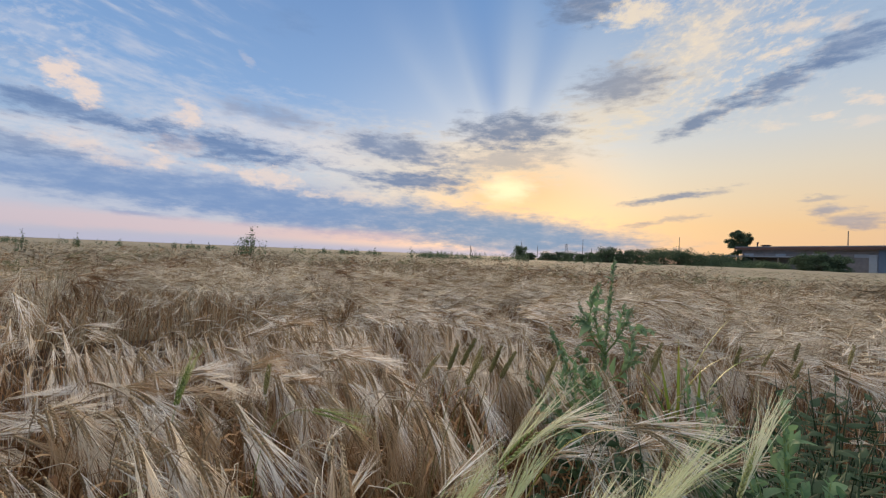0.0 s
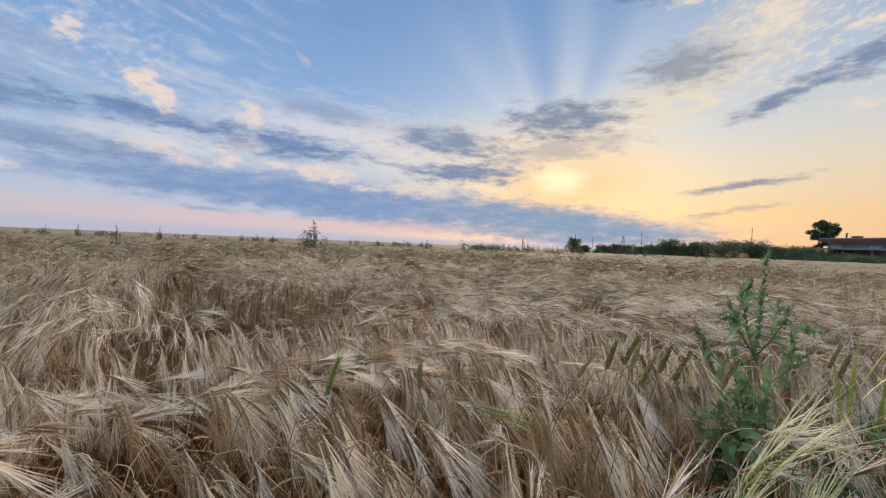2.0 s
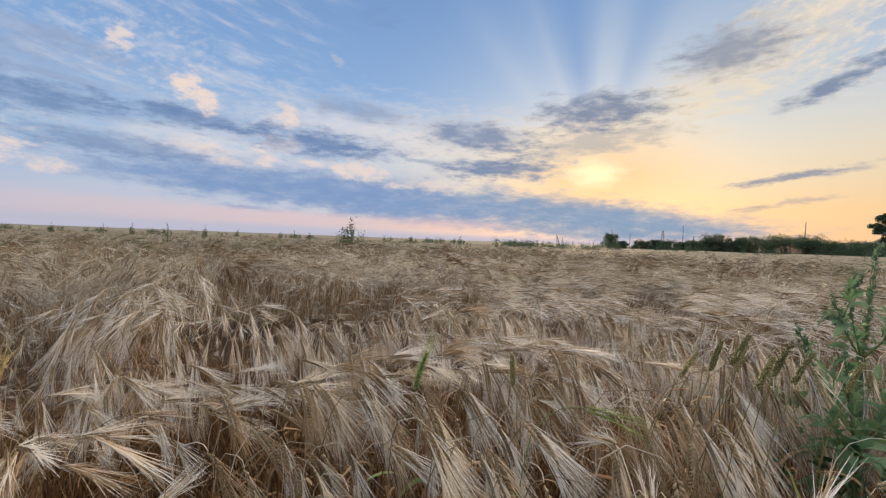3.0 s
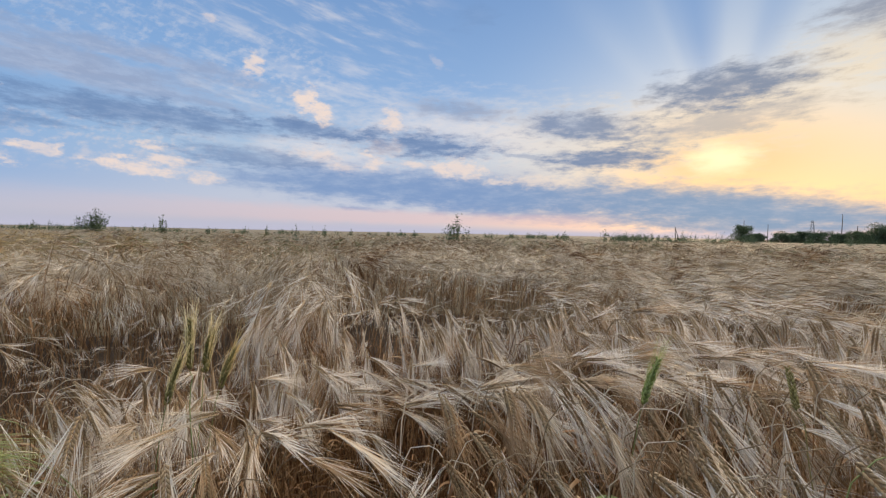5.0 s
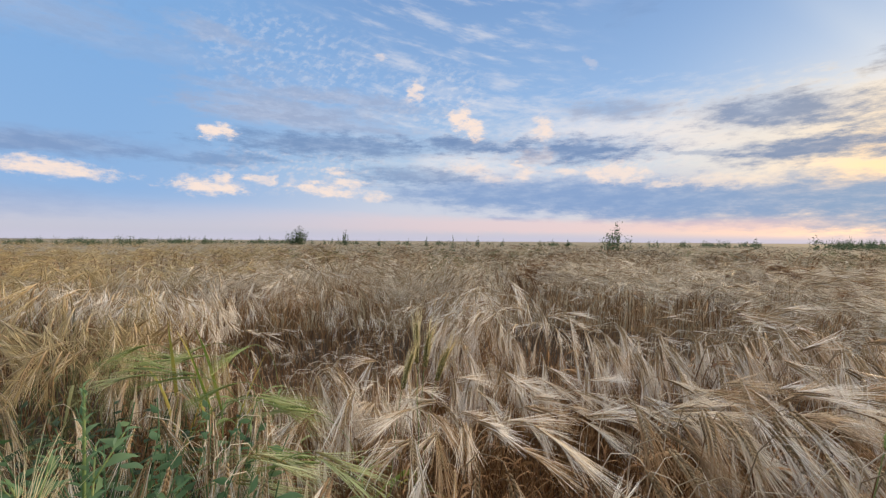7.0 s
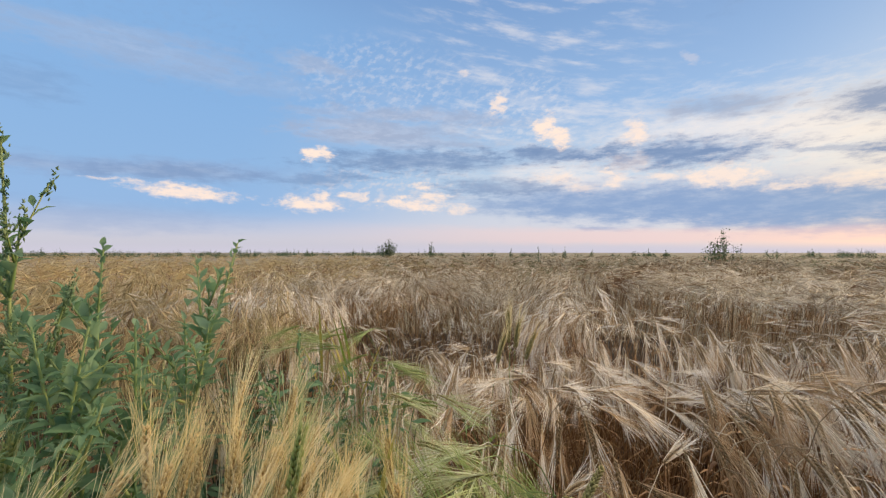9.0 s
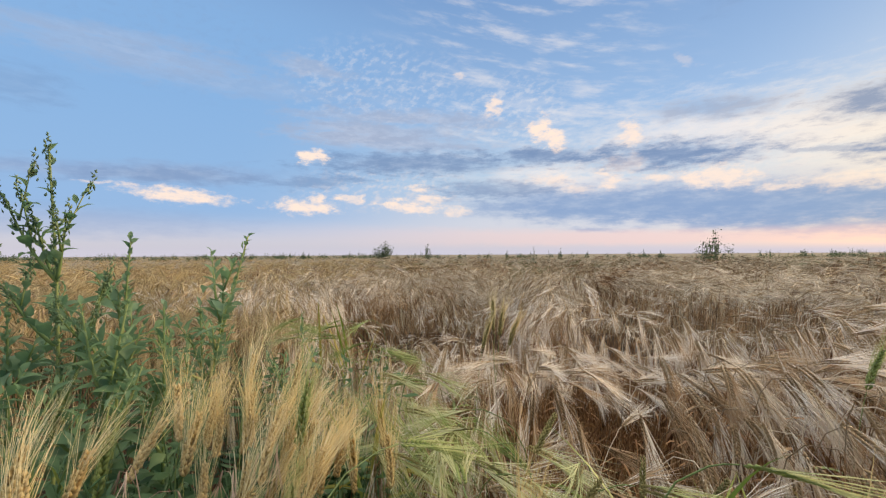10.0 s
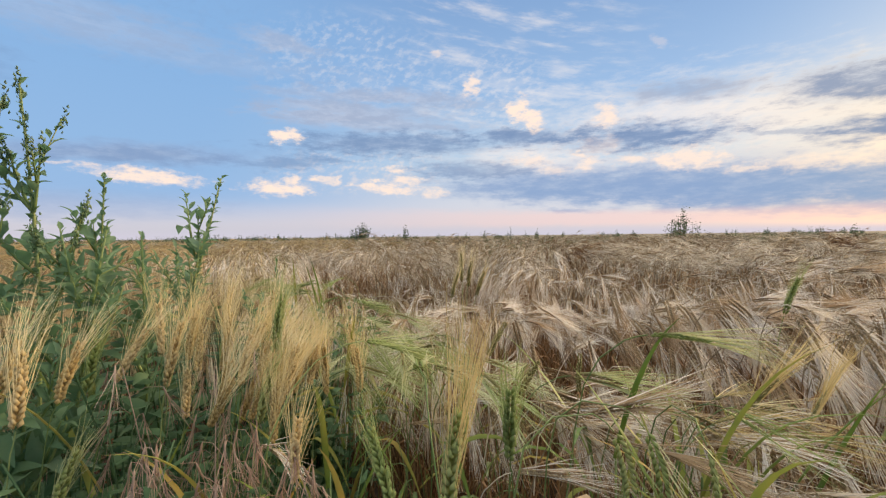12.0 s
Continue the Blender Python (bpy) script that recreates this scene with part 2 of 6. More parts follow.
cloud(14.2, 10.6, 3.7, 0.30, 9, dark, 0.50)
cloud(-8.8, 16.9, 6.6, 1.65, -2, dark, 0.90)
cloud(-7.8, 13.1, 8.8, 1.34, -6, dark, 0.45)
cloud(-22.7, 21.7, 5.0, 1.67, -2, dark, 0.75)
cloud(-18.2, 30.5, 4.1, 1.50, -2, dark, 0.85)
cloud(-31.6, 16.7, 3.9, 0.71, -21, dark, 0.90)
cloud(-39.3, 19.4, 3.8, 0.93, -21, dark, 0.90)
cloud(-44.5, 21.5, 3.0, 1.27, -15, dark, 0.85)
cloud(-28.3, 7.9, 4.7, 0.34, -9, dark, 0.80)
cloud(-29.0, 5.4, 2.4, 0.27, -9, dark, 0.40)
cloud(-25.9, 4.7, 2.2, 0.21, -5, dark, 0.35)
cloud(-43.2, 6.2, 1.6, 0.40, -1, dark, 0.60)
cloud(-44.8, 4.8, 2.4, 0.50, -1, dark, 0.55)
cloud(-42.5, 7.3, 1.5, 0.17, 1, dark, 0.40)
cloud(21.2, 27.2, 2.1, 1.04, -11, dark, 0.20)
cloud(61.8, 12.5, 10.6, 1.19, -2, dark, 0.62)
cloud(73.4, 9.7, 6.2, 0.65, -5, dark, 0.60)
cloud(49.9, 9.0, 6.9, 1.00, 1, dark, 0.42)
cloud(91.7, 9.4, 13.0, 0.95, -3, band, 0.95)
cloud(89.5, 9.3, 8.5, 0.59, -3, dark, 0.35)
cloud(102.4, 8.7, 3.6, 0.49, -4, band, 0.70)
cloud(59.4, 12.5, 13.2, 0.98, -0, dark, 0.55)
cloud(50.0, 9.0, 6.9, 1.07, 1, dark, 0.35)
cloud(43.3, 16.6, 1.4, 1.22, 15, light, 1.00)
cloud(41.9, 15.1, 1.6, 1.13, 30, light, 1.00)
cloud(32.3, 14.8, 1.2, 1.29, 11, light, 0.90)
cloud(34.5, 9.1, 1.2, 0.70, 3, light, 0.85)
cloud(35.9, 10.5, 0.6, 0.49, -10, light, 0.70)
cloud(29.4, 9.3, 1.2, 0.54, -2, light, 0.75)
cloud(23.0, 8.8, 3.5, 1.07, 2, light, 0.85)
cloud(25.6, 8.9, 1.4, 0.62, -7, light, 0.80)
cloud(41.4, 9.9, 1.8, 0.93, 21, light, 0.45)
cloud(38.8, 8.3, 1.9, 0.55, 3, light, 0.55)
cloud(11.5, 7.2, 5.3, 0.69, 2, light, 0.60)
cloud(18.1, 7.1, 1.7, 0.44, -1, light, 0.60)
cloud(-24.4, 29.1, 3.9, 1.25, 0, light, 0.80)
cloud(-31.3, 24.9, 1.7, 1.91, -45, light, 0.55)
cloud(-39.2, 22.2, 1.9, 0.50, -3, light, 0.80)
cloud(-40.3, 24.4, 1.6, 0.62, 5, light, 0.60)
cloud(-45.8, 16.4, 1.7, 0.47, 25, light, 0.75)
cloud(-42.3, 15.6, 1.1, 0.38, 4, light, 0.70)
cloud(-38.2, 15.2, 1.5, 0.47, 3, light, 0.55)
cloud(-44.0, 23.6, 1.2, 0.59, 6, light, 0.50)
cloud(-34.1, 26.8, 1.3, 0.68, -7, light, 0.50)
cloud(-45.6, 14.5, 1.5, 0.48, -3, light, 0.50)
cloud(75.0, 12.9, 1.2, 0.71, -8, light, 1.00)
cloud(73.6, 13.0, 1.0, 0.70, -0, light, 1.00)
cloud(49.8, 19.6, 0.8, 1.19, 12, light, 0.55)
cloud(75.1, 6.3, 3.1, 0.60, 5, light, 0.90)
cloud(73.7, 7.7, 0.6, 0.49, -8, light, 0.70)
cloud(70.7, 7.7, 0.7, 0.40, -8, light, 0.70)
cloud(68.1, 7.7, 0.3, 0.36, -7, light, 0.60)
cloud(60.0, 9.1, 1.5, 0.46, -1, light, 0.85)
cloud(58.8, 7.8, 1.7, 0.60, 0, light, 0.85)
cloud(62.2, 6.6, 3.1, 0.59, 7, light, 0.75)
cloud(55.3, 6.0, 1.7, 0.70, 5, light, 0.70)
cloud(63.5, 7.1, 0.9, 0.51, -6, light, 0.70)
cloud(89.2, 7.1, 4.8, 0.73, 3, light, 0.95)
cloud(96.5, 8.0, 1.7, 0.18, -4, light, 0.55)
cloud(75.7, 6.5, 3.4, 0.89, 1, light, 0.85)
cloud(73.9, 7.5, 0.9, 0.60, -2, light, 0.70)
cloud(69.8, 7.6, 1.8, 0.38, 2, light, 0.65)
cloud(61.3, 6.5, 3.8, 0.70, 5, light, 0.70)
cloud(49.9, 19.8, 0.7, 0.90, 11, light, 0.60)
cloud(54.6, 23.8, 0.8, 0.33, 1, light, 0.50)
cloud(26.3, 22.0, 1.3, 0.43, 30, light, 0.22)
cloud(33.0, 11.3, 2.6, 0.97, -0, light, 0.35)
cloud(42.4, 10.0, 2.9, 0.59, 3, light, 0.45)
sky = blend(wn, pink, sky, (0.80, 0.56, 0.56))
sky = blend(wn, smooth(wn, EL, 1.4, 0.2, 0.0, 0.9), sky, blend(wn, smooth(wn, AZ, -30.0, -14.0), (0.76, 0.48, 0.38), (0.50, 0.51, 0.66)))
# the sun's bright patch between two banks
spot = vcalc(wn, "LENGTH", vcalc(wn, "MULTIPLY", vcalc(wn, "SUBTRACT", flat_way, (SUN_AZ, SUN_EL, 0)), (0.36, 0.60, 0)))
sky = blend(wn, smooth(wn, spot, 1.7, 0.1, 0.0, 1.0), sky, (1.30, 1.03, 0.64))
below = blend(wn, smooth(wn, EL, -1.5, -4.0), sky, (0.16, 0.13, 0.09))
back = node(wn, "ShaderNodeBackground")
feed(wn, back.inputs[0], below)
back.inputs[1].default_value = 1.0
feed(wn, node(wn, "ShaderNodeOutputWorld").inputs[0], back.outputs[0])

sun = new("sun", bpy.data.lights.new("sun", "SUN"))
sun.data.energy, sun.data.angle, sun.data.color = 2.9, radians(8), (1.0, 0.75, 0.48)
sun_way = Vector((-math.sin(radians(SUN_AZ)) * math.cos(radians(SUN_EL)), math.cos(radians(SUN_AZ)) * math.cos(radians(SUN_EL)), math.sin(radians(SUN_EL))))
sun.matrix_world = look(sun_way * 60, (0, 0, 0))

# ---------------------------------------------------------------- materials
def surface(name, colours, scale=6.0, rough=0.7, bump=0.25, through_light=0.0, coarse=0.6, metal=0.0, spread=0.5, stretch_by=(1, 1, 1), bump_scale=None, bump_depth=0.004):
    """A matt surface: colours mixed by the piece's own chance value and two scales of grain."""
    m = bpy.data.materials.new(name)
    m.use_nodes = True
    tree = m.node_tree
    tree.nodes.clear()
    place = node(tree, "ShaderNodeNewGeometry").outputs["Position"]
    place = vcalc(tree, "MULTIPLY", place, stretch_by)
    tone = node(tree, "ShaderNodeAttribute", attribute_name="tone").outputs["Fac"]
    own = calc(tree, "FRACT", calc(tree, "ADD", tone, node(tree, "ShaderNodeObjectInfo").outputs["Random"]))
    fine, broad = grain(tree, place, scale, 5.0, 0.6), grain(tree, place, coarse, 3.0)
    f = calc(tree, "ADD", calc(tree, "MULTIPLY", own, spread), calc(tree, "MULTIPLY", calc(tree, "ADD", fine, broad), 0.62))
    f = calc(tree, "SUBTRACT", f, 0.62 + spread / 2 - 0.5)
    colour = ramp(tree, f, [(0.12 + 0.76 * n / max(1, len(colours) - 1), c) for n, c in enumerate(colours)])
    p = node(tree, "ShaderNodeBsdfPrincipled")
    feed(tree, p.inputs["Base Color"], colour)
    feed(tree, p.inputs["Roughness"], calc(tree, "ADD", rough - 0.08, calc(tree, "MULTIPLY", fine, 0.16)))
    p.inputs["Metallic"].default_value = metal
    p.inputs["Specular IOR Level"].default_value = 0.35
    if bump:
        b = node(tree, "ShaderNodeBump")
        b.inputs["Strength"].default_value, b.inputs["Distance"].default_value = bump, bump_depth
        feed(tree, b.inputs["Height"], grain(tree, place, bump_scale or scale * 4, 4.0))
        feed(tree, p.inputs["Normal"], b.outputs[0])
    out, result = node(tree, "ShaderNodeOutputMaterial"), p.outputs[0]
    if through_light:
        t, mixer = node(tree, "ShaderNodeBsdfTranslucent"), node(tree, "ShaderNodeMixShader")
        feed(tree, t.inputs[0], colour)
        mixer.inputs[0].default_value = through_light
        feed(tree, mixer.inputs[1], result)
        feed(tree, mixer.inputs[2], t.outputs[0])
        result = mixer.outputs[0]
    feed(tree, out.inputs[0], result)
    return m


AWN = surface("barley_awn", [(0.50, 0.355, 0.215), (0.73, 0.60, 0.44), (0.86, 0.78, 0.65), (0.93, 0.89, 0.83)], 9, 0.5, 0, 0.34, 0.5, spread=1.4)
# darker copies of the awn colour, picked by distance
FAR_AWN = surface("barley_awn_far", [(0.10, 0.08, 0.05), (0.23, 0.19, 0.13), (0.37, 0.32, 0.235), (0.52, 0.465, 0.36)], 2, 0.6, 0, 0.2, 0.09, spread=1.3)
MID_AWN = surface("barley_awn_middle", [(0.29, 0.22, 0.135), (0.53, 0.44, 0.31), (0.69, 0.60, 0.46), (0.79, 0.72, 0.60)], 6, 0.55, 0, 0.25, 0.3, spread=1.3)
GREEN_TINGE = surface("green_patch", [(0.09, 0.105, 0.045), (0.15, 0.165, 0.07), (0.22, 0.22, 0.10)], 3, 0.6, 0, 0.2, 0.2)
EAR = surface("barley_ear", [(0.25, 0.165, 0.085), (0.38, 0.27, 0.15), (0.52, 0.40, 0.25)], 16, 0.6, 0, 0.1, 0.6, spread=0.8)
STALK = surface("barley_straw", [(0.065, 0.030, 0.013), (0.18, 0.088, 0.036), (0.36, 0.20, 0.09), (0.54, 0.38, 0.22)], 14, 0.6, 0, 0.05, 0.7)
# dark tones: shade in the gaps between far tufts, put into the colour
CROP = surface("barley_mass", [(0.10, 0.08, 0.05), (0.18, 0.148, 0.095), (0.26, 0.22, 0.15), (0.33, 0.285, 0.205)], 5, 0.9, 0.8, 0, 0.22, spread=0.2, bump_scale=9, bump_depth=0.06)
SOIL = surface("soil", [(0.03, 0.02, 0.013), (0.055, 0.036, 0.022), (0.10, 0.066, 0.040)], 7, 0.95, 0.8, 0, 0.4, spread=0.0, bump_scale=22, bump_depth=0.03)
GOLD = surface("wheat_gold", [(0.42, 0.31, 0.12), (0.62, 0.47, 0.22), (0.77, 0.63, 0.37)], 30, 0.5, 0, 0.3, 1.0)
GREEN_EAR = surface("wheat_green", [(0.20, 0.27, 0.08), (0.32, 0.39, 0.13), (0.50, 0.50, 0.22)], 30, 0.5, 0, 0.3, 1.0)
OLIVE_EAR = surface("wheat_olive", [(0.13, 0.125, 0.045), (0.26, 0.23, 0.085), (0.42, 0.34, 0.15)], 30, 0.55, 0, 0.2, 1.0)
GREEN_AWN = surface("awn_green", [(0.25, 0.35, 0.11), (0.45, 0.50, 0.22), (0.74, 0.71, 0.45)], 20, 0.45, 0, 0.35, 1.0)
PALE_AWN = surface("awn_pale_green", [(0.40, 0.47, 0.20), (0.63, 0.66, 0.39), (0.84, 0.83, 0.64)], 20, 0.45, 0, 0.35, 1.0)
GOLD_AWN = surface("awn_gold", [(0.62, 0.47, 0.20), (0.82, 0.70, 0.39), (0.93, 0.86, 0.62)], 20, 0.45, 0, 0.35, 1.0)
YELLOW_BLADE = surface("blade_yellow_green", [(0.10, 0.19, 0.04), (0.21, 0.30, 0.06), (0.42, 0.38, 0.09), (0.50, 0.26, 0.06)], 5, 0.45, 0, 0.35, 3.0)
GREEN_STEM = surface("stem_green", [(0.12, 0.19, 0.06), (0.20, 0.29, 0.10), (0.36, 0.40, 0.16)], 16, 0.5, 0, 0.1, 1.0)
LEAF = surface("weed_leaf", [(0.05, 0.115, 0.045), (0.10, 0.195, 0.085), (0.19, 0.29, 0.15)], 22, 0.6, 0.3, 0.4, 2.0, bump_depth=0.002)
GOLD_TINGE = surface("golden_patch", [(0.31, 0.235, 0.11), (0.49, 0.385, 0.20), (0.65, 0.54, 0.33)], 4, 0.6, 0, 0.2, 0.3)
# weed leaf with the shade under the cereals put into its colour
SHADED_LEAF = surface("low_weed_leaf", [(0.02, 0.045, 0.017), (0.038, 0.075, 0.032), (0.07, 0.115, 0.055)], 22, 0.6, 0.3, 0.3, 2.0, bump_depth=0.002)
MEALY_LEAF = surface("mealy_weed_leaf", [(0.115, 0.225, 0.11), (0.185, 0.31, 0.16), (0.27, 0.39, 0.24)], 22, 0.6, 0.3, 0.48, 2.0, bump_depth=0.002)
BUD = surface("weed_bud", [(0.11, 0.19, 0.09), (0.18, 0.27, 0.14), (0.28, 0.36, 0.22)], 60, 0.8, 0, 0.1, 2.0)
FAR_LEAF = surface("far_leaf", [(0.06, 0.09, 0.055), (0.09, 0.135, 0.075), (0.13, 0.18, 0.10)], 0.9, 0.8, 0, 0.3, 0.2)
BARK = surface("bark", [(0.035, 0.028, 0.022), (0.07, 0.055, 0.042), (0.11, 0.09, 0.07)], 5, 0.9, 0.6, stretch_by=(1, 1, 0.3), bump_depth=0.02)
POLE_WOOD = surface("pole_wood", [(0.10, 0.085, 0.07), (0.17, 0.145, 0.12)], 4, 0.85, 0.4, stretch_by=(1, 1, 0.2))
STEEL = surface("galvanised_steel", [(0.20, 0.21, 0.22), (0.32, 0.33, 0.34)], 3, 0.5, 0, metal=0.6)
PLASTER = surface("shed_wall", [(0.16, 0.14, 0.13), (0.27, 0.235, 0.22), (0.36, 0.32, 0.30)], 1.6, 0.9, 0.4, 0, 0.25, bump_depth=0.02)
WHITEWASH = surface("whitewash", [(0.36, 0.37, 0.38), (0.52, 0.53, 0.54)], 2.2, 0.85, 0.2, 0, 0.4)
RUST = surface("rusty_roof", [(0.07, 0.04, 0.035), (0.13, 0.07, 0.06), (0.19, 0.12, 0.10)], 1.4, 0.8, 0.2, 0, 0.3)
SLATE = surface("fibre_roof", [(0.20, 0.21, 0.23), (0.30, 0.31, 0.33)], 1.8, 0.85, 0.2, 0, 0.3)
BLUE_DOOR = surface("blue_grey_door", [(0.13, 0.17, 0.23), (0.18, 0.23, 0.30)], 1.2, 0.6, 0.1, 0, 0.3)


# ---------------------------------------------------------------- mesh tools
def mesh_of(name, verts, tris, materials, which=None, tone=None, smoothed=True):
    me = bpy.data.meshes.new(name)
    verts, tris = np.asarray(verts, np.float32), np.asarray(tris, np.int32)
    me.vertices.add(len(verts))
    me.vertices.foreach_set("co", verts.ravel())
    me.loops.add(tris.size)
    me.loops.foreach_set("vertex_index", tris.ravel())
    me.polygons.add(len(tris))
    me.polygons.foreach_set("loop_start", np.arange(0, tris.size, 3, dtype=np.int32))
    for m in materials:
        me.materials.append(m)
    if which is not None:
        me.polygons.foreach_set("material_index", np.asarray(which, np.int32))
    if tone is not None:
        me.attributes.new("tone", "FLOAT", "POINT").data.foreach_set("value", np.asarray(tone, np.float32))
    me.polygons.foreach_set("use_smooth", np.full(len(tris), smoothed))
    me.update(calc_edges=True)
    return me


def part(name, me, parent, m=None, label=""):
    ob = new(name, me)
    ob.parent = parent
    if m is not None:
        ob.matrix_basis = m
    return tagged(ob, label=label)


def joined(pieces):
    """Several (verts, tris) as one."""
    vs, ts, n = [], [], 0
    for v, t in pieces:
        vs.append(np.asarray(v, float).reshape(-1, 3))
        ts.append(np.asarray(t, int).reshape(-1, 3) + n)
        n += len(vs[-1])
    return np.concatenate(vs), np.concatenate(ts)


def unit(v):
    v = np.asarray(v, float)
    return v / (np.linalg.norm(v) + 1e-12)


def tube(points, radii, sides=5, closed=True):
    points = np.asarray(points, float)
    rings, way = [], np.gradient(points, axis=0)
    for p, w, r in zip(points, way, radii):
        w = unit(w)
        a = unit(np.cross(w, (0.31, 0.92, 0.24)))
        b = np.cross(w, a)
        k = np.arange(sides) * 2 * math.pi / sides
        rings.append(p + r * (np.cos(k)[:, None] * a + np.sin(k)[:, None] * b))
    tris = []
    for i in range(len(points) - 1):
        for j in range(sides):
            a, b = i * sides + j, i * sides + (j + 1) % sides
            tris += [(a, b, b + sides), (a, b + sides, a + sides)]
    verts = np.concatenate(rings)
    if closed:
        last = (len(points) - 1) * sides
        tris += [(last, last + j, last + j + 1) for j in range(1, sides - 1)]
        tris += [(0, j + 1, j) for j in range(1, sides - 1)]
    return verts, np.array(tris)


def ribbon(points, widths, side, fold=0.0):
    """A strip along points; with a fold, its middle line is lower than its edges."""
    points, side = np.asarray(points, float), unit(side)
    way = np.gradient(points, axis=0)
    rows = []
    for p, w, half in zip(points, way, np.asarray(widths) / 2):
        s = unit(side - unit(w) * (side @ unit(w)))
        if fold:
            up = np.cross(unit(w), s)
            rows.append([p - s * half + up * half * fold, p, p + s * half + up * half * fold])
        else:
            rows.append([p - s * half, p + s * half])
    k, tris = len(rows[0]), []
    for i in range(len(points) - 1):
        for j in range(k - 1):
            a = i * k + j
            tris += [(a, a + 1, a + 1 + k), (a, a + 1 + k, a + k)]
    return np.concatenate(rows), np.array(tris)


def box(x0, y0, z0, x1, y1, z1):
    v = np.array([(x, y, z) for x in (x0, x1) for y in (y0, y1) for z in (z0, z1)], float)
    t = [(0, 1, 3), (0, 3, 2), (4, 6, 7), (4, 7, 5), (0, 4, 5), (0, 5, 1), (2, 3, 7), (2, 7, 6), (0, 2, 6), (0, 6, 4), (1, 5, 7), (1, 7, 3)]
    return v, np.array(t)


# ---------------------------------------------------------------- the land
rng = np.random.default_rng(11)
HOLLOWS = ((-3.5, 1.62, 0.72, 0.42), (-2.75, 1.28, 0.60, 0.38), (-2.15, 3.0, 0.60, 0.58), (-2.85, 3.5, 0.66, 0.56), (-1.95, 3.6, 0.45, 0.42), (-3.9, 2.6, 0.4, 0.18), (-3.05, 0.75, 0.40, 0.2), (-4.9, 3.6, 0.7, 0.15), (-1.9, 1.35, 0.25, 0.12), (-1.15, 3.2, 0.4, 0.16), (3.1, 4.4, 0.6, 0.12))


def waves(x, y, k):
    """A smooth uneven pattern between about -1 and 1."""
    a = np.sin(k * (1.00 * x + 0.31 * y) + 1.3) + np.sin(k * (0.42 * x - 1.27 * y) + 0.4) + np.sin(k * (-0.83 * x + 1.61 * y) + 2.2)
    b = np.sin(k * (1.93 * x + 0.85 * y) + 4.0) + np.sin(k * (-1.37 * x + 2.11 * y) + 5.1)
    return (a + 0.7 * b) / 3


def sunk(x, y, cx, cy, radius):
    """Squared distance from a hollow's middle over its uneven radius."""
    wide = radius * (1 + 0.25 * waves(x + cy, y + cx, 3.3))
    return ((x - cx) ** 2 + (y - cy) ** 2) / wide**2


def crop_height(x, y):
    """The height of the standing crop over the soil."""
    r = np.hypot(x, y)
    h = 0.775 + 0.035 * np.sin(x * 1.7 + 0.6 * y + 1.0) * np.sin(y * 1.3 - 0.5 * x) + 0.022 * np.sin(x * 4.3 - y * 2.1) * np.sin(3.7 * y + 1.9)
    h = h + 0.05 * np.sin(x * 0.33 + y * 0.21) * np.sin(y * 0.27 - 1.0) * np.clip(r / 12, 0, 1)
    h = h + 0.07 * waves(x, y, 2.9) * np.clip(1.4 - r / 14, 0.6, 1)
    h = h + 0.07 * np.exp(-((x + 1.1) ** 2 / 0.5 + (y - 1.45) ** 2 / 0.12))
    for cx, cy, radius, depth in HOLLOWS:
        h = h - depth * np.exp(-(sunk(x, y, cx, cy, radius) ** 2))
    return h


def land():
    a = np.linspace(0, 2 * math.pi, 73)[:-1]
    r = np.concatenate([[0.5, 1, 1.5, 2, 2.6, 3.4, 4.5, 6, 8, 11, 15, 21, 30], np.geomspace(42, 3800, 16)])
    v = [(0, 0, 0)]
    for q in r:
        wob = 0.02 * np.sin(a * 7 + q * 3) * (q < 40)
        v += list(zip(q * np.cos(a), q * np.sin(a), wob))
    t = [(0, 1 + j, 1 + (j + 1) % 72) for j in range(72)]
    for i in range(len(r) - 1):
        for j in range(72):
            p, q = 1 + i * 72 + j, 1 + i * 72 + (j + 1) % 72
            t += [(p, p + 72, q + 72), (p, q + 72, q)]
    ob = new("ground", mesh_of("ground", v, t, [SOIL]))
    return tagged(ob, "dark brown bare soil under the standing crop", "ground", kind="structure")


land()


def polar(x, y):
    return np.degrees(np.arctan2(-(x + 0.4), y)), np.hypot(x + 0.4, y)


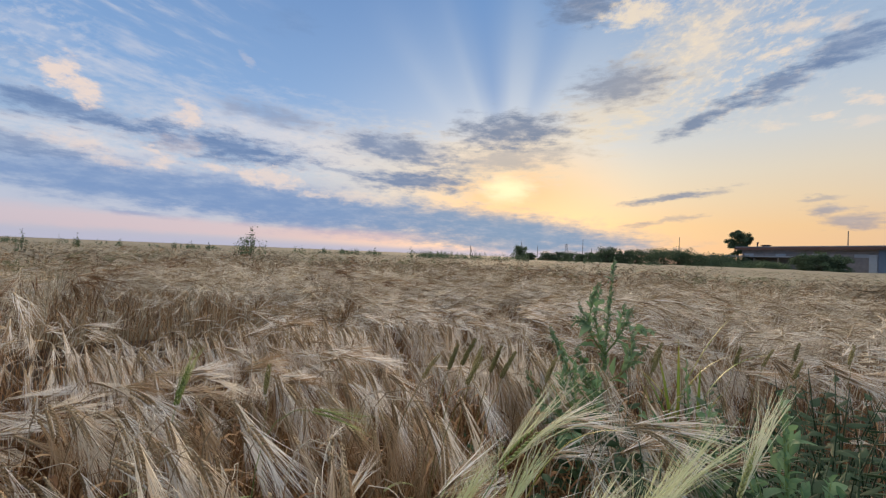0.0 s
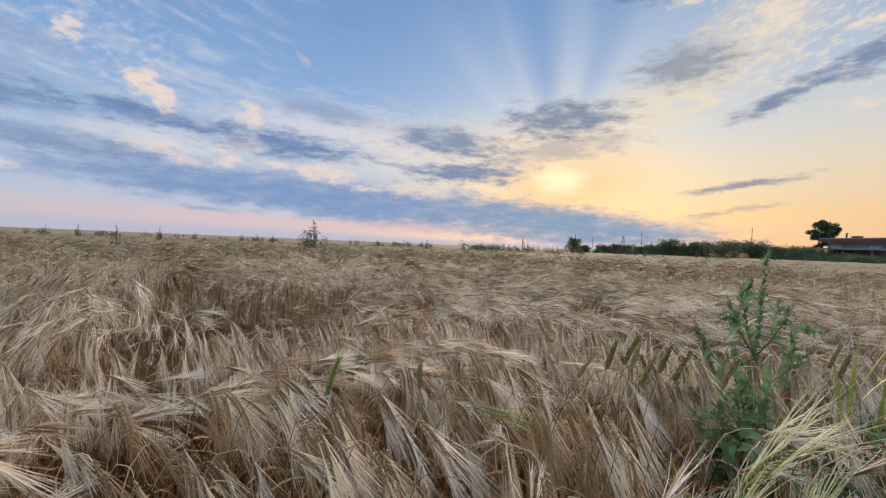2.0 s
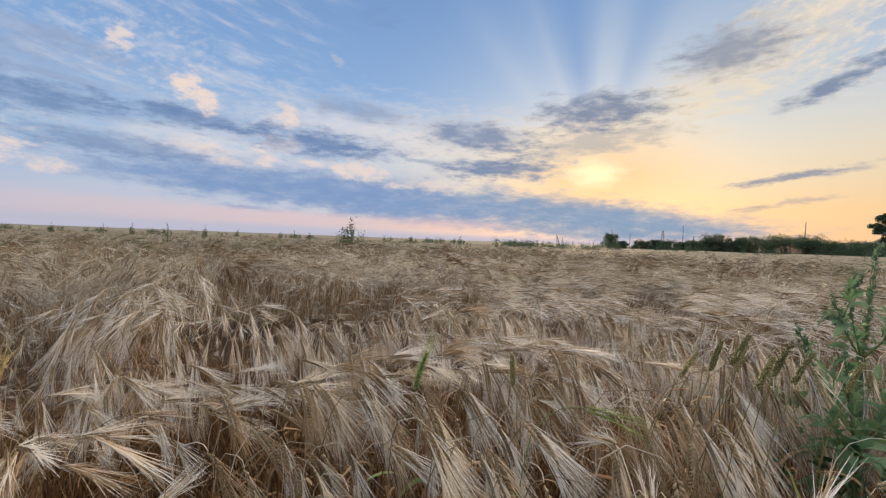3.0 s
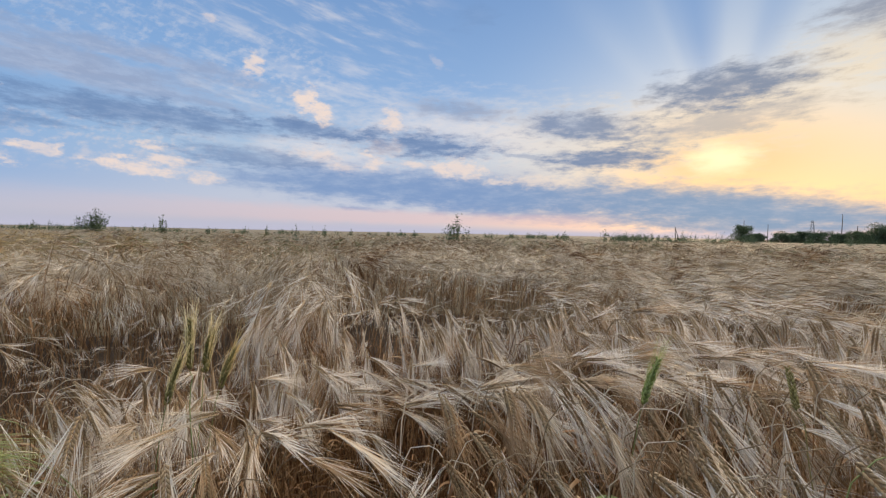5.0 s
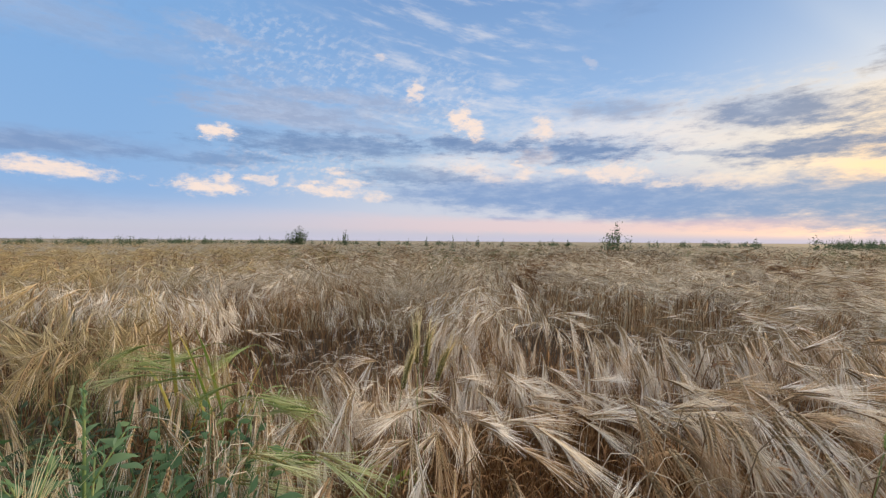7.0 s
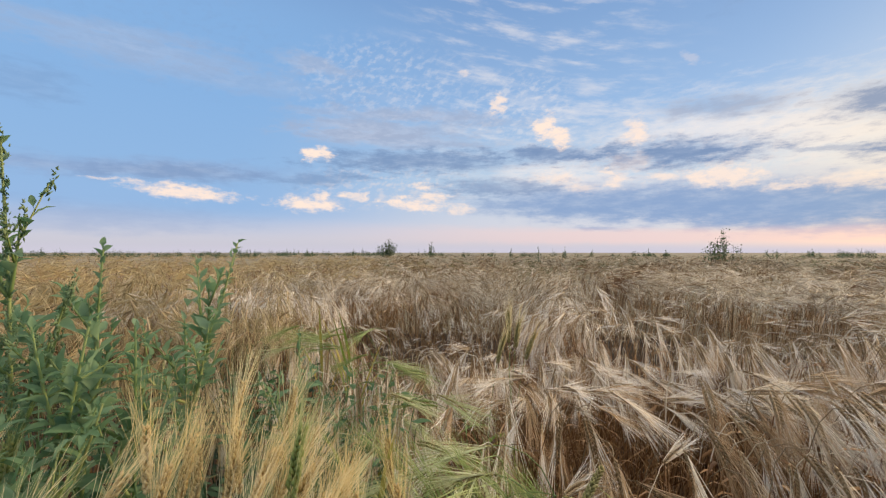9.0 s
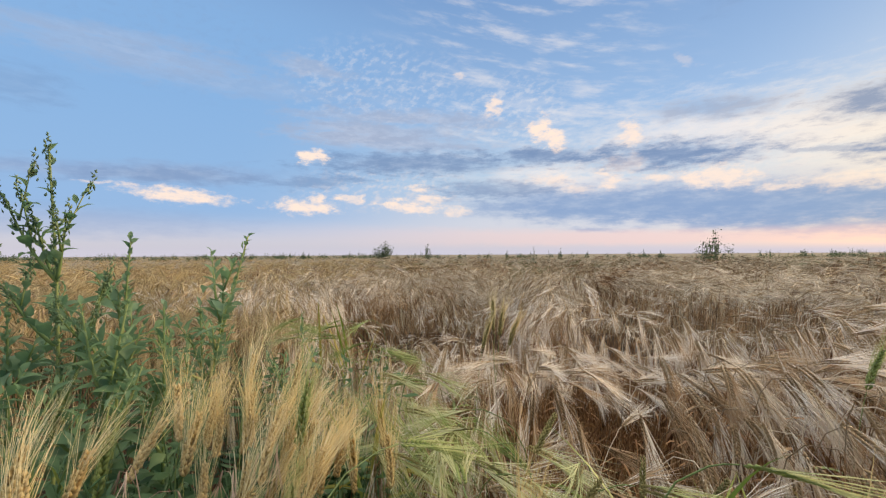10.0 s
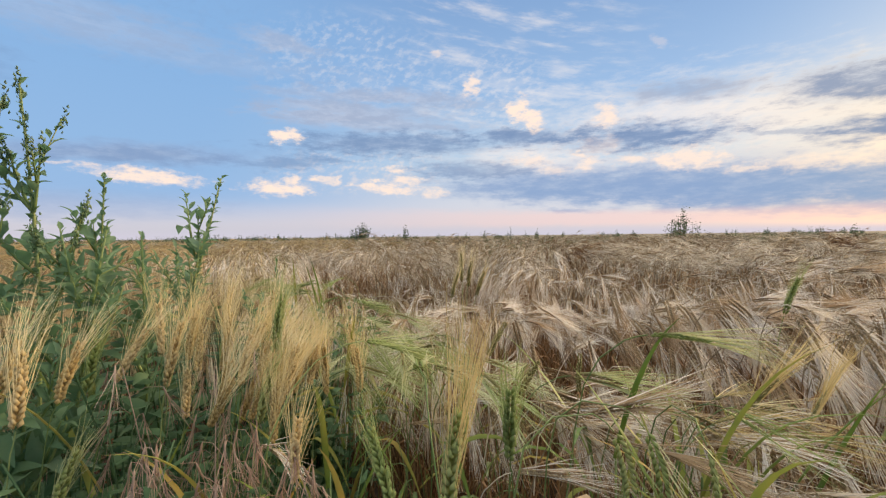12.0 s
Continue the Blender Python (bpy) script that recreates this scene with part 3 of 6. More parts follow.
# ---------------------------------------------------------------- cereal plants
def cereal(seed, length=0.9, lean=5, neck=120, nod=150, bend_from=0.72, ear=0.085, awn=0.14, splay=12, nodes=11, rows=2, detail=2, leaves=2, awn_width=0.0011, fat=1.0, roll=None, tufted=1):
    """One plant that bends over towards +x: its stem, leaves, ear and awns, each as (verts, tris)."""
    g = np.random.default_rng(seed)
    count = {2: 14, 1: 6, 0: 4}[detail]
    s = np.linspace(0, 1, count)
    s = 1 - (1 - s) ** 1.7
    p, pts, n = np.array([0.0, 0, 0]), [], 60
    angle = lambda u: radians(lean + (neck - lean) * np.clip((u - bend_from) / (1 - bend_from), 0, 1) ** 1.6)
    fine = [p]
    for i in range(n):
        q = angle((i + 0.5) / n)
        p = p + length / n * np.array([math.sin(q), 0, math.cos(q)])
        fine.append(p)
    fine = np.array(fine)
    line = fine[np.round(s * n).astype(int)]
    sway = np.cumsum(g.normal(0, 0.0035, count))
    line[:, 1] += sway - sway[0]
    if detail == 0:
        result = {"stem": ribbon(line, np.full(count, 0.005), (0.5, 0.8, 0))}
    else:
        thick, sides, cut = np.linspace(0.0017, 0.0008, count) * (1 if detail == 2 else 1.5), 4 if detail == 2 else 3, 8 if detail == 2 else 3
        result = {"stem": tube(line[:cut + 1], thick[:cut + 1], sides, False), "peduncle": tube(line[cut:], thick[cut:], sides, False)}
    # the ear goes on from the neck
    top, path = line[-1], [line[-1]]
    for i in range(6):
        q = radians(neck + (nod - neck) * (i + 1) / 6)
        path.append(path[-1] + ear / 6 * np.array([math.sin(q), 0, math.cos(q)]))
    path = np.array(path)
    turn = g.uniform(0, 6.28) if roll is None else roll
    grains, awns = [], []

    def at(u):
        i = min(5, int(u * 6))
        f = u * 6 - i
        w = unit(path[i + 1] - path[i])
        y = np.array([0, 1.0, 0])
        b = unit(math.cos(turn) * y + math.sin(turn) * np.cross(w, y))
        return path[i] * (1 - f) + path[i + 1] * f, w, b, np.cross(w, b)

    if detail == 2:
        for i in range(nodes):
            u = (i + 0.3) / nodes
            for k in range(rows):
                o, w, b, c = at(min(0.999, u + 0.5 * (k % 2) / nodes))
                a = 2 * math.pi * k / rows + (0.35 * g.normal() if rows > 2 else 0.1 * g.normal())
                out = math.cos(a) * b + math.sin(a) * c
                way = unit(w + 0.42 * out)
                size = ear / nodes * 1.75 * (0.8 + 0.35 * math.sin(math.pi * min(1, u + 0.15)))
                a0, a1, mid = o + out * 0.0012, o + way * size + out * 0.001, o + way * size * 0.45 + out * 0.0018
                e1, e2 = unit(np.cross(way, out)), out
                half = size * 0.23 * fat
                v = np.array([a0, a1, mid + e1 * half, mid + e2 * half, mid - e1 * half, mid - e2 * half])
                grains.append((v, [(0, 2, 3), (0, 3, 4), (0, 4, 5), (0, 5, 2), (1, 3, 2), (1, 4, 3), (1, 5, 4), (1, 2, 5)]))
                for twin in range(tufted if awn else 0):
                    sp = radians(splay * (0.45 + 1.1 * g.random()))
                    wild = unit(out + 0.55 * g.normal() * c)
                    d = unit(w * math.cos(sp) + wild * math.sin(sp))
                    long = awn * (0.8 + 0.4 * g.random()) * (1.1 - 0.35 * u)
                    curl = 0.16 * g.normal(size=3) + np.array([0.10, 0, -0.12])
                    q = np.array([a1 + d * long * f + curl * long * f * f * 0.5 for f in (0, 0.5, 1)])
                    awns.append(ribbon(q, np.array([1, 0.8, 0.2]) * awn_width, g.normal(size=3)))
    else:
        if detail == 1:
            grains.append(tube(path[::2], np.array([0.45, 1, 1, 0.3]) * 0.0052, 4))
        else:
            grains.append(ribbon(path[::3], (0.009, 0.012, 0.005), (0.3, 1, 0)))
        for i in range(nodes):
            o, w, b, c = at((i + 0.5) / nodes * 0.95)
            side = b * (1 if i % 2 else -1)
            sp = radians(splay * (0.4 + 1.1 * g.random()))
            d = unit(w * math.cos(sp) + unit(side + 0.6 * g.normal() * c) * math.sin(sp))
            long = awn * (0.85 + 0.3 * g.random()) + ear * 0.2
            curl = 0.16 * g.normal(size=3) + np.array([0.10, 0, -0.12])
            fs = (0, 0.5, 1) if detail == 1 else (0, 1)
            q = np.array([o + d * long * f + curl * long * f * f * 0.5 for f in fs])
            awns.append(ribbon(q, np.array([1, 0.8, 0.25] if detail == 1 else [1, 0.4]) * awn_width, g.normal(size=3)))
    result["ear"] = joined(grains)
    if awns:
        result["beard"] = joined(awns)
    blades = []
    for i in range(leaves):
        o = fine[int(n * g.uniform(0.35, 0.78))]
        a, long = g.uniform(0, 6.28), g.uniform(0.12, 0.24)
        h = np.array([math.cos(a), math.sin(a), 0])
        steps = np.linspace(0, 1, 6 if detail == 2 else 4)
        drop = g.uniform(0.6, 1.6)
        q = np.array([o + h * long * f * 0.8 + np.array([0, 0, 1]) * long * (0.55 * f - drop * f * f) for f in steps])
        blades.append(ribbon(q, 0.010 * np.sin(math.pi * (0.15 + 0.85 * steps)) * g.uniform(0.6, 1.2), np.cross(h, (0, 0, 1)) + 0.4 * g.normal(size=3), 0.35 if detail == 2 else 0))
    for i, blade in enumerate(blades):
        result["leaf" + "_" * i] = blade
    return result, float(max(line[:, 2].max(), path[:, 2].max()))


def barley_shape(seed, detail, hanging=False):
    g = np.random.default_rng(seed + 500)
    neck = g.uniform(98, 150) if hanging and detail == 1 else g.uniform(132, 166) if hanging else g.uniform(62, 116) if detail == 2 else g.uniform(60, 104)
    kind = {2: dict(nodes=12, awn_width=0.0015, tufted=2), 1: dict(nodes=18, awn_width=0.0026, leaves=1), 0: dict(nodes=9, awn_width=0.0045, leaves=0)}[detail]
    return cereal(seed, length=0.9, lean=g.uniform(2, 14), neck=neck, nod=min(178, neck + g.uniform(8, 30)), bend_from=g.uniform(0.77, 0.89), ear=g.uniform(0.08, 0.10),
                  awn=g.uniform(0.11, 0.145), splay=g.uniform(6, 13) * (1.5 if detail == 1 else 1), detail=detail, **kind)


def scatter(shapes, x, y, size, turn, tilt, tone):
    """Many plants as verts, tris, material of each tri and tone of each vertex."""
    vs, ts, ms, ks, n = [], [], [], [], 0
    pick = rng.integers(0, len(shapes), len(x))
    for i, (shape, top) in enumerate(shapes):
        mine = np.nonzero(pick == i)[0]
        if not len(mine):
            continue
        names = list(shape)
        v, t = joined([shape[k] for k in names])
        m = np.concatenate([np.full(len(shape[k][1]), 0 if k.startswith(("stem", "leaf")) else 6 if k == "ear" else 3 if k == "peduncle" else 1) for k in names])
        c, s = np.cos(turn[mine])[:, None], np.sin(turn[mine])[:, None]
        q = size[mine][:, None] / top
        lx = v[None, :, 0] + v[None, :, 2] * tilt[mine][:, None]
        wx, wy = (c * lx - s * v[None, :, 1]) * q, (s * lx + c * v[None, :, 1]) * q
        w = np.stack([wx + x[mine][:, None], wy + y[mine][:, None], v[None, :, 2] * q], -1)
        vs.append(w.reshape(-1, 3).astype(np.float32))
        ts.append((t[None] + (np.arange(len(mine)) * len(v))[:, None, None] + n).reshape(-1, 3).astype(np.int32))
        ms.append(np.tile(m, len(mine)))
        # every awn of a beard has a shade of its own
        own = np.concatenate([np.repeat(rng.normal(0, 0.16, len(shape[k][0])), 6)[: len(shape[k][0])] if k == "beard" else np.zeros(len(shape[k][0])) for k in names])
        ks.append(np.clip(tone[mine][:, None] + own[None], 0.01, 0.99).ravel())
        n += len(mine) * len(v)
    return np.concatenate(vs), np.concatenate(ts), np.concatenate(ms), np.concatenate(ks)


def spread_over(r0, r1, density, az0=-62, az1=116):
    """Jittered places over a sector round the camera's line."""
    step = 1 / math.sqrt(density)
    k = int(2 * r1 / step) + 2
    gx, gy = np.meshgrid((np.arange(k) - k / 2) * step, (np.arange(k) - k / 2) * step)
    x, y = (gx + rng.uniform(-0.5, 0.5, gx.shape) * step).ravel() - 0.4, (gy + rng.uniform(-0.5, 0.5, gy.shape) * step).ravel()
    az, r = polar(x, y)
    keep = (r >= r0) & (r < r1) & (az > az0) & (az < az1)
    return x[keep], y[keep]


TUFT = rng.random((64, 64, 5))


def tuft_of(x, y, cell):
    """The middle of each place's nearest tuft, and three chance values of that tuft."""
    best, found = np.full(len(x), 1e9), np.zeros((len(x), 5))
    i, j = np.floor(x / cell).astype(int), np.floor(y / cell).astype(int)
    for di in (-1, 0, 1):
        for dj in (-1, 0, 1):
            q = TUFT[(i + di) % 64, (j + dj) % 64]
            cx, cy = (i + di + q[:, 0]) * cell, (j + dj + q[:, 1]) * cell
            d = (cx - x) ** 2 + (cy - y) ** 2
            near = d < best
            best[near] = d[near]
            found[near] = np.stack([cx, cy, q[:, 2], q[:, 3], q[:, 4]], 1)[near]
    return found


def standing(x, y, calm=0.42, wild=0.03, cell=0.24, strong=1.0):
    """Size, heading, tilt and tone of plants; those of one tuft fall the same way."""
    n = len(x)
    q = tuft_of(x, y, cell)
    size = crop_height(x, y) + rng.normal(0, wild, n) + 0.10 * strong * (q[:, 3] - 0.5)
    open_side = np.clip((x + 1.9) / 1.4, 0, 1)
    turn = radians(-18) + 0.4 * open_side + (1.0 - 0.45 * open_side) * (waves(x + 3, y - 2, 4.1) + 2.0 * strong * (q[:, 2] - 0.5)) + rng.normal(0, calm, n)
    return size, turn, rng.normal(0.04, 0.08, n) + 0.2 * (q[:, 4] - 0.4), np.clip(0.35 * strong * q[:, 3] + np.maximum(0.3, 1 - 0.35 * strong) * rng.random(n), 0, 1)


def gathered(x, y, cell=0.24, pull=0.38):
    """Draws places together into tufts."""
    q = tuft_of(x, y, cell)
    return x + (q[:, 0] - x) * pull, y + (q[:, 1] - y) * pull


def not_lodged(x, y):
    """Few plants stand in the hollows where the crop has gone down."""
    low = sum(depth * np.exp(-(sunk(x, y, cx, cy, radius) ** 2)) for cx, cy, radius, depth in HOLLOWS)
    return rng.random(len(x)) > low * 1.5


def field_edge(x, y):
    """Where the barley stands: thin among the weeds by the field's edge."""
    weedy = ((x < -0.72) & (y < 0.02 + 0.12 * np.sin(9 * x))) | ((x > 0.22) & (y < 0.95)) | ((x > 0.5) & (y < 1.45)) | ((x > 0.85) & (y < 1.75)) | ((x < -1.35) & (y < 0.22)) | (np.hypot((x + 1.55) / 1.6, y - 0.1) < 0.17) | ((y < 0.78) & (x > -0.06)) | (np.hypot((x + 2.08) / 1.5, y - 0.08) < 0.2)
    return ~weedy | (rng.random(len(x)) < np.where(x < -1.85, 0.22, 0.07))


NEAR = [barley_shape(100 + i, 2) for i in range(14)]
HANGING = [barley_shape(150 + i, 2, True) for i in range(10)]
MIDDLE = [barley_shape(200 + i, 1) for i in range(12)]
MIDDLE_HANGING = [barley_shape(250 + i, 1, True) for i in range(8)]
FAR = [barley_shape(300 + i, 0) for i in range(8)]

pieces = []
x, y = gathered(*spread_over(0.0, 2.7, 200))
gaps = waves(x + 2, y - 1, 5.2) + rng.normal(0, 0.12, len(x)) < -0.5
x, y = x[~gaps], y[~gaps]
keep = field_edge(x, y) & not_lodged(x, y) & (np.hypot(x + 0.32, y + 0.22) > 0.54)
x, y = x[keep], y[keep]
# the plants that stand in the first row before the camera are single things
front = (x > -1.5) & (x < 0.1) & (y > 0.62) & (y < 1.6)
chosen = np.nonzero(front)[0][:: max(1, int(front.sum() / 200))][:210]
rest = np.ones(len(x), bool)
rest[chosen] = False
single = (x[chosen], y[chosen])
x, y = x[rest], y[rest]
droop = waves(x - 1, y + 2, 1.9) + 0.5 * (x < -1.1) + rng.normal(0, 0.15, len(x)) > -0.12
for kinds, mine in ((NEAR, ~droop), (HANGING, droop)):
    pieces.append(scatter(kinds, x[mine], y[mine], *standing(x[mine], y[mine])))
x, y = gathered(*spread_over(2.7, 7.0, 150), 0.3, 0.3)
keep = not_lodged(x, y)
x, y = x[keep], y[keep]
droop = waves(x - 1, y + 2, 1.9) + 0.9 * (polar(x, y)[0] - 50) / 30 + rng.normal(0, 0.25, len(x)) > 0
for cx, cy, radius, depth in HOLLOWS[:2]:
    rim = sunk(x, y, cx, cy, radius)
    droop |= (rim > 0.5) & (rim < 2.6)
parts_of = [scatter(kinds, x[mine], y[mine], *standing(x[mine], y[mine], 0.4, 0.05, 0.3, 1.5 if kinds is MIDDLE else 2.0)) for kinds, mine in ((MIDDLE, ~droop), (MIDDLE_HANGING, droop))]
# plants that lie crossed in the hollows
x, y = spread_over(1.5, 6.0, 120)
down = sum(np.exp(-(sunk(x, y, cx, cy, radius) ** 2)) for cx, cy, radius, depth in HOLLOWS[:2]) > 0.5
bare = sum(np.exp(-(sunk(x, y, cx, cy, radius) ** 2)) for cx, cy, radius, depth in HOLLOWS[2:5]) > 0.5
down = down | (bare & (rng.random(len(x)) < 0.08))
x, y = x[down], y[down]
parts_of.append(scatter(MIDDLE, x, y, rng.uniform(0.24, 0.44, len(x)), rng.uniform(0, 6.28, len(x)), rng.normal(0.9, 0.35, len(x)), rng.uniform(0.3, 1.0, len(x))))
first = np.cumsum([0] + [len(q[0]) for q in parts_of])
v, t = np.concatenate([q[0] for q in parts_of]), np.concatenate([q[1] + n for q, n in zip(parts_of, first)])
m, k = np.concatenate([q[2] for q in parts_of]), np.concatenate([q[3] for q in parts_of])
# beards past about 4 m use the darker middle awns
past_near = np.hypot(v[t[:, 0], 0] + 0.4, v[t[:, 0], 1]) + 4 * (k[t[:, 0]] - 0.5) + waves(v[t[:, 0], 0], v[t[:, 0], 1], 2.3) > 3.9
pieces.append((v, t, np.where((m == 1) & past_near, 3, m), k))
x, y = gathered(*spread_over(7.0, 18.0, 44), 0.55, 0.42)
v, t, m, k = scatter(FAR, x, y, *standing(x, y, 0.4, 0.08, 0.55, 2.4))
# beards past about 10 m use the far awns, weedy patches the green
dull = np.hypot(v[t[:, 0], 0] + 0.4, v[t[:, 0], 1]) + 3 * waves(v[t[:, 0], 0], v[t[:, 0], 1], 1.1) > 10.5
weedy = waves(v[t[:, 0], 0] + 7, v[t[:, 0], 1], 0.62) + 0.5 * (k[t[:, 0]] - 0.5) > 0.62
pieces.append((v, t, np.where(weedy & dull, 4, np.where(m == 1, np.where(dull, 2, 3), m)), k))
x, y = gathered(*spread_over(18.0, 60.0, 4.0), 1.6, 0.5)
size, turn, tilt, tone = standing(x, y, 0.4, 0.07, 0.9, 1.2)
v, t, m, k = scatter(FAR, x, y, size, turn, tilt, tone)
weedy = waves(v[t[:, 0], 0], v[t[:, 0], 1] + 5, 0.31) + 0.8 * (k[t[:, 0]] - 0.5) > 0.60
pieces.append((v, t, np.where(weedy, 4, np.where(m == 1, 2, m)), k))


def crop_object():
    n, vs, ts = 0, [], []
    for v, t, m, k in pieces:
        # stalk-brown plants in patches farther off, and a golden stretch of the crop to one side
        p, own = v[t[:, 0]], k[t[:, 0]]
        az, r = polar(p[:, 0], p[:, 1])
        brown = (waves(p[:, 0] + 3, p[:, 1], 1.7) + 0.7 * (own - 0.5) > 0.70) & (r > 5) & (r < 30) & (m != 0)
        gold = (az + 14 * waves(p[:, 0], p[:, 1], 0.8) + 30 * (own - 0.5) + 2.0 * np.minimum(r, 12) > 98) & (r > 3.6) & (m != 0)
        near_gold = (az + 10 * waves(p[:, 0], p[:, 1], 1.9) + 24 * (own - 0.5) > 85) & (r > 1.0) & (r <= 3.6) & ((m == 1) | (m == 3))
        m[gold | near_gold] = 5
        m[(m == 0) & (az + 10 * waves(p[:, 0], p[:, 1], 1.9) > 86) & (r > 1.0) & (r <= 3.6)] = 4
        m[brown & ~gold] = 0
        vs.append(v)
        ts.append(t + n)
        n += len(v)
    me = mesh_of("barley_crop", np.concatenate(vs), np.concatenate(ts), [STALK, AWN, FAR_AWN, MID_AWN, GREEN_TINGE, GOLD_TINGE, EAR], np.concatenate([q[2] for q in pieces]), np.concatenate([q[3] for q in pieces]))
    return tagged(new("barley_crop", me), "ripe straw-coloured barley with long nodding awned ears filling the field", "barley crop", kind="stuff")


crop_object()


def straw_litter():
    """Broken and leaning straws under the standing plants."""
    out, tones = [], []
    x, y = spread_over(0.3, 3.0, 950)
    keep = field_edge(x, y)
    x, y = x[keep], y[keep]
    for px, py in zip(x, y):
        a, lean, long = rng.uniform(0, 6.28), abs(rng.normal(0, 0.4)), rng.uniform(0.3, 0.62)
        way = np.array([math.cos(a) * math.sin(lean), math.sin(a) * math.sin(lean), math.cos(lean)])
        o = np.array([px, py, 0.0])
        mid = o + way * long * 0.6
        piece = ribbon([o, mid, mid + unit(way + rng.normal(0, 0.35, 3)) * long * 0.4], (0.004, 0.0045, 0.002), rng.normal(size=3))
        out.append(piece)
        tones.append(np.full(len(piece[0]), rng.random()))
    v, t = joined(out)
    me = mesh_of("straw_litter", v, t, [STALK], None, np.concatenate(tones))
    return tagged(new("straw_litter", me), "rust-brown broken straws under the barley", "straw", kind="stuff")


straw_litter()


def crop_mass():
    """The closed mass of the crop farther off, under its ears; its dark colour stands in for shade between them."""
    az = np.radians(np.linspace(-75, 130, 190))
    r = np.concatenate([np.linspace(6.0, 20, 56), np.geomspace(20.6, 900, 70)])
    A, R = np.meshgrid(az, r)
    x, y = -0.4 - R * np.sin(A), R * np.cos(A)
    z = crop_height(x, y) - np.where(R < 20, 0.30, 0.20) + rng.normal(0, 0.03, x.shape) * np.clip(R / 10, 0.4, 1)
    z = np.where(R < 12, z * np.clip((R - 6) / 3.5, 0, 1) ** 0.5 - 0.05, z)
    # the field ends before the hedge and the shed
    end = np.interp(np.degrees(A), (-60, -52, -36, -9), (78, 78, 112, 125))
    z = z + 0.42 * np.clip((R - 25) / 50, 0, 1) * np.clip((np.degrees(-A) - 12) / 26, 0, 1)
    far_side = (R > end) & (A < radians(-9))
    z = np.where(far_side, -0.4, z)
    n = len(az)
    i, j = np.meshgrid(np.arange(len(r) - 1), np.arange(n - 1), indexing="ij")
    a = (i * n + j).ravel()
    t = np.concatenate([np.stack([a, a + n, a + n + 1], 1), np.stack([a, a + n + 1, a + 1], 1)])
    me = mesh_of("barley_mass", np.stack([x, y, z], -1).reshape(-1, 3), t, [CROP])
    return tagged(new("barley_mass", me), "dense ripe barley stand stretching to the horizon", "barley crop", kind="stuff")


crop_mass()


def cereal_thing(name, shape, top, mats, m, label, category, group, meshes={}):
    """A single plant with its parts; alike plants share their meshes."""
    base = new(name)
    base.empty_display_size = 0.05
    base.matrix_basis = m
    ear = base
    for k, (v, t) in shape.items():
        paint = mats[k.rstrip("_")]
        key = (id(shape), k, paint.name)
        if key not in meshes:
            meshes[key] = mesh_of(name + "_" + k.rstrip("_"), v, t, [paint]), shape
        made = part(k.rstrip("_"), meshes[key][0], ear if k == "beard" else base)
        ear = made if k == "ear" else ear
    return tagged(base, label, category, group)


BARLEY_MATS = {"stem": STALK, "peduncle": MID_AWN, "leaf": STALK, "ear": EAR, "beard": AWN}
size, turn, tilt, tone = standing(*single)
for i, (x, y) in enumerate(zip(*single)):
    shape, top = (HANGING if waves(x - 1, y + 2, 1.9) > -0.15 else NEAR)[i % 10]
    q = size[i] / top
    m = Matrix.Translation((x, y, 0)) @ Matrix.Rotation(turn[i], 4, "Z") @ Matrix.Rotation(tilt[i], 4, "Y") @ Matrix.Scale(q, 4)
    cereal_thing("barley_plant", shape, top, BARLEY_MATS, m, "ripe straw-coloured barley plant with a nodding long-awned ear", "barley plant", "barley plants at the field's edge")


# ---------------------------------------------------------------- wheat and green barley among the weeds
def single_cereal(kinds, spots, mats, name, label, category, group):
    """spots: x, y, height of the ear's middle, heading of the bend in degrees."""
    for i, (x, y, z, turn) in enumerate(spots):
        shape, top = kinds[i % len(kinds)]
        q = (z + 0.03) / top
        m = Matrix.Translation((x, y, 0)) @ Matrix.Rotation(radians(turn), 4, "Z") @ Matrix.Scale(q, 4)
        foot = np.array([shape["ear"][0][:, 0].mean(), shape["ear"][0][:, 1].mean(), 0])
        m = m @ Matrix.Translation(-Vector(foot))
        cereal_thing(name, shape, top, mats, m, label, category, group)


GOLD_MATS = {"peduncle": GREEN_STEM, "stem": GREEN_STEM, "leaf": GREEN_STEM, "ear": GOLD, "beard": GOLD_AWN}
GREEN_MATS = {"peduncle": GREEN_STEM, "stem": GREEN_STEM, "leaf": GREEN_STEM, "ear": GREEN_EAR, "beard": GREEN_AWN}
OLIVE_MATS = {"peduncle": OLIVE_EAR, "stem": OLIVE_EAR, "leaf": GREEN_STEM, "ear": OLIVE_EAR, "beard": OLIVE_EAR}
YELLOW_MATS = {"peduncle": GREEN_STEM, "stem": GREEN_STEM, "leaf": YELLOW_BLADE, "ear": OLIVE_EAR, "beard": GOLD_AWN}
gold_kinds = [cereal(700 + i, 0.86, 3, 6 + 5 * i, 12 + 7 * i, 0.7, 0.092, 0.115, 12, 12, 4, 2, 2, 0.0007, 1.2) for i in range(4)]
green_kinds = [cereal(720 + i, 0.84, 3, 6 + 5 * i, 12 + 7 * i, 0.7, 0.10, 0.08, 8, 11, 4, 2, 3, 0.0009, 1.05) for i in range(3)]
bent_kinds = [cereal(740 + i, 0.86, 6, 75 + 12 * i, 96 + 14 * i, 0.70, 0.08, 0.125, 10, 11, 2, 2, 3, 0.0013, 0.85, tufted=2) for i in range(3)]
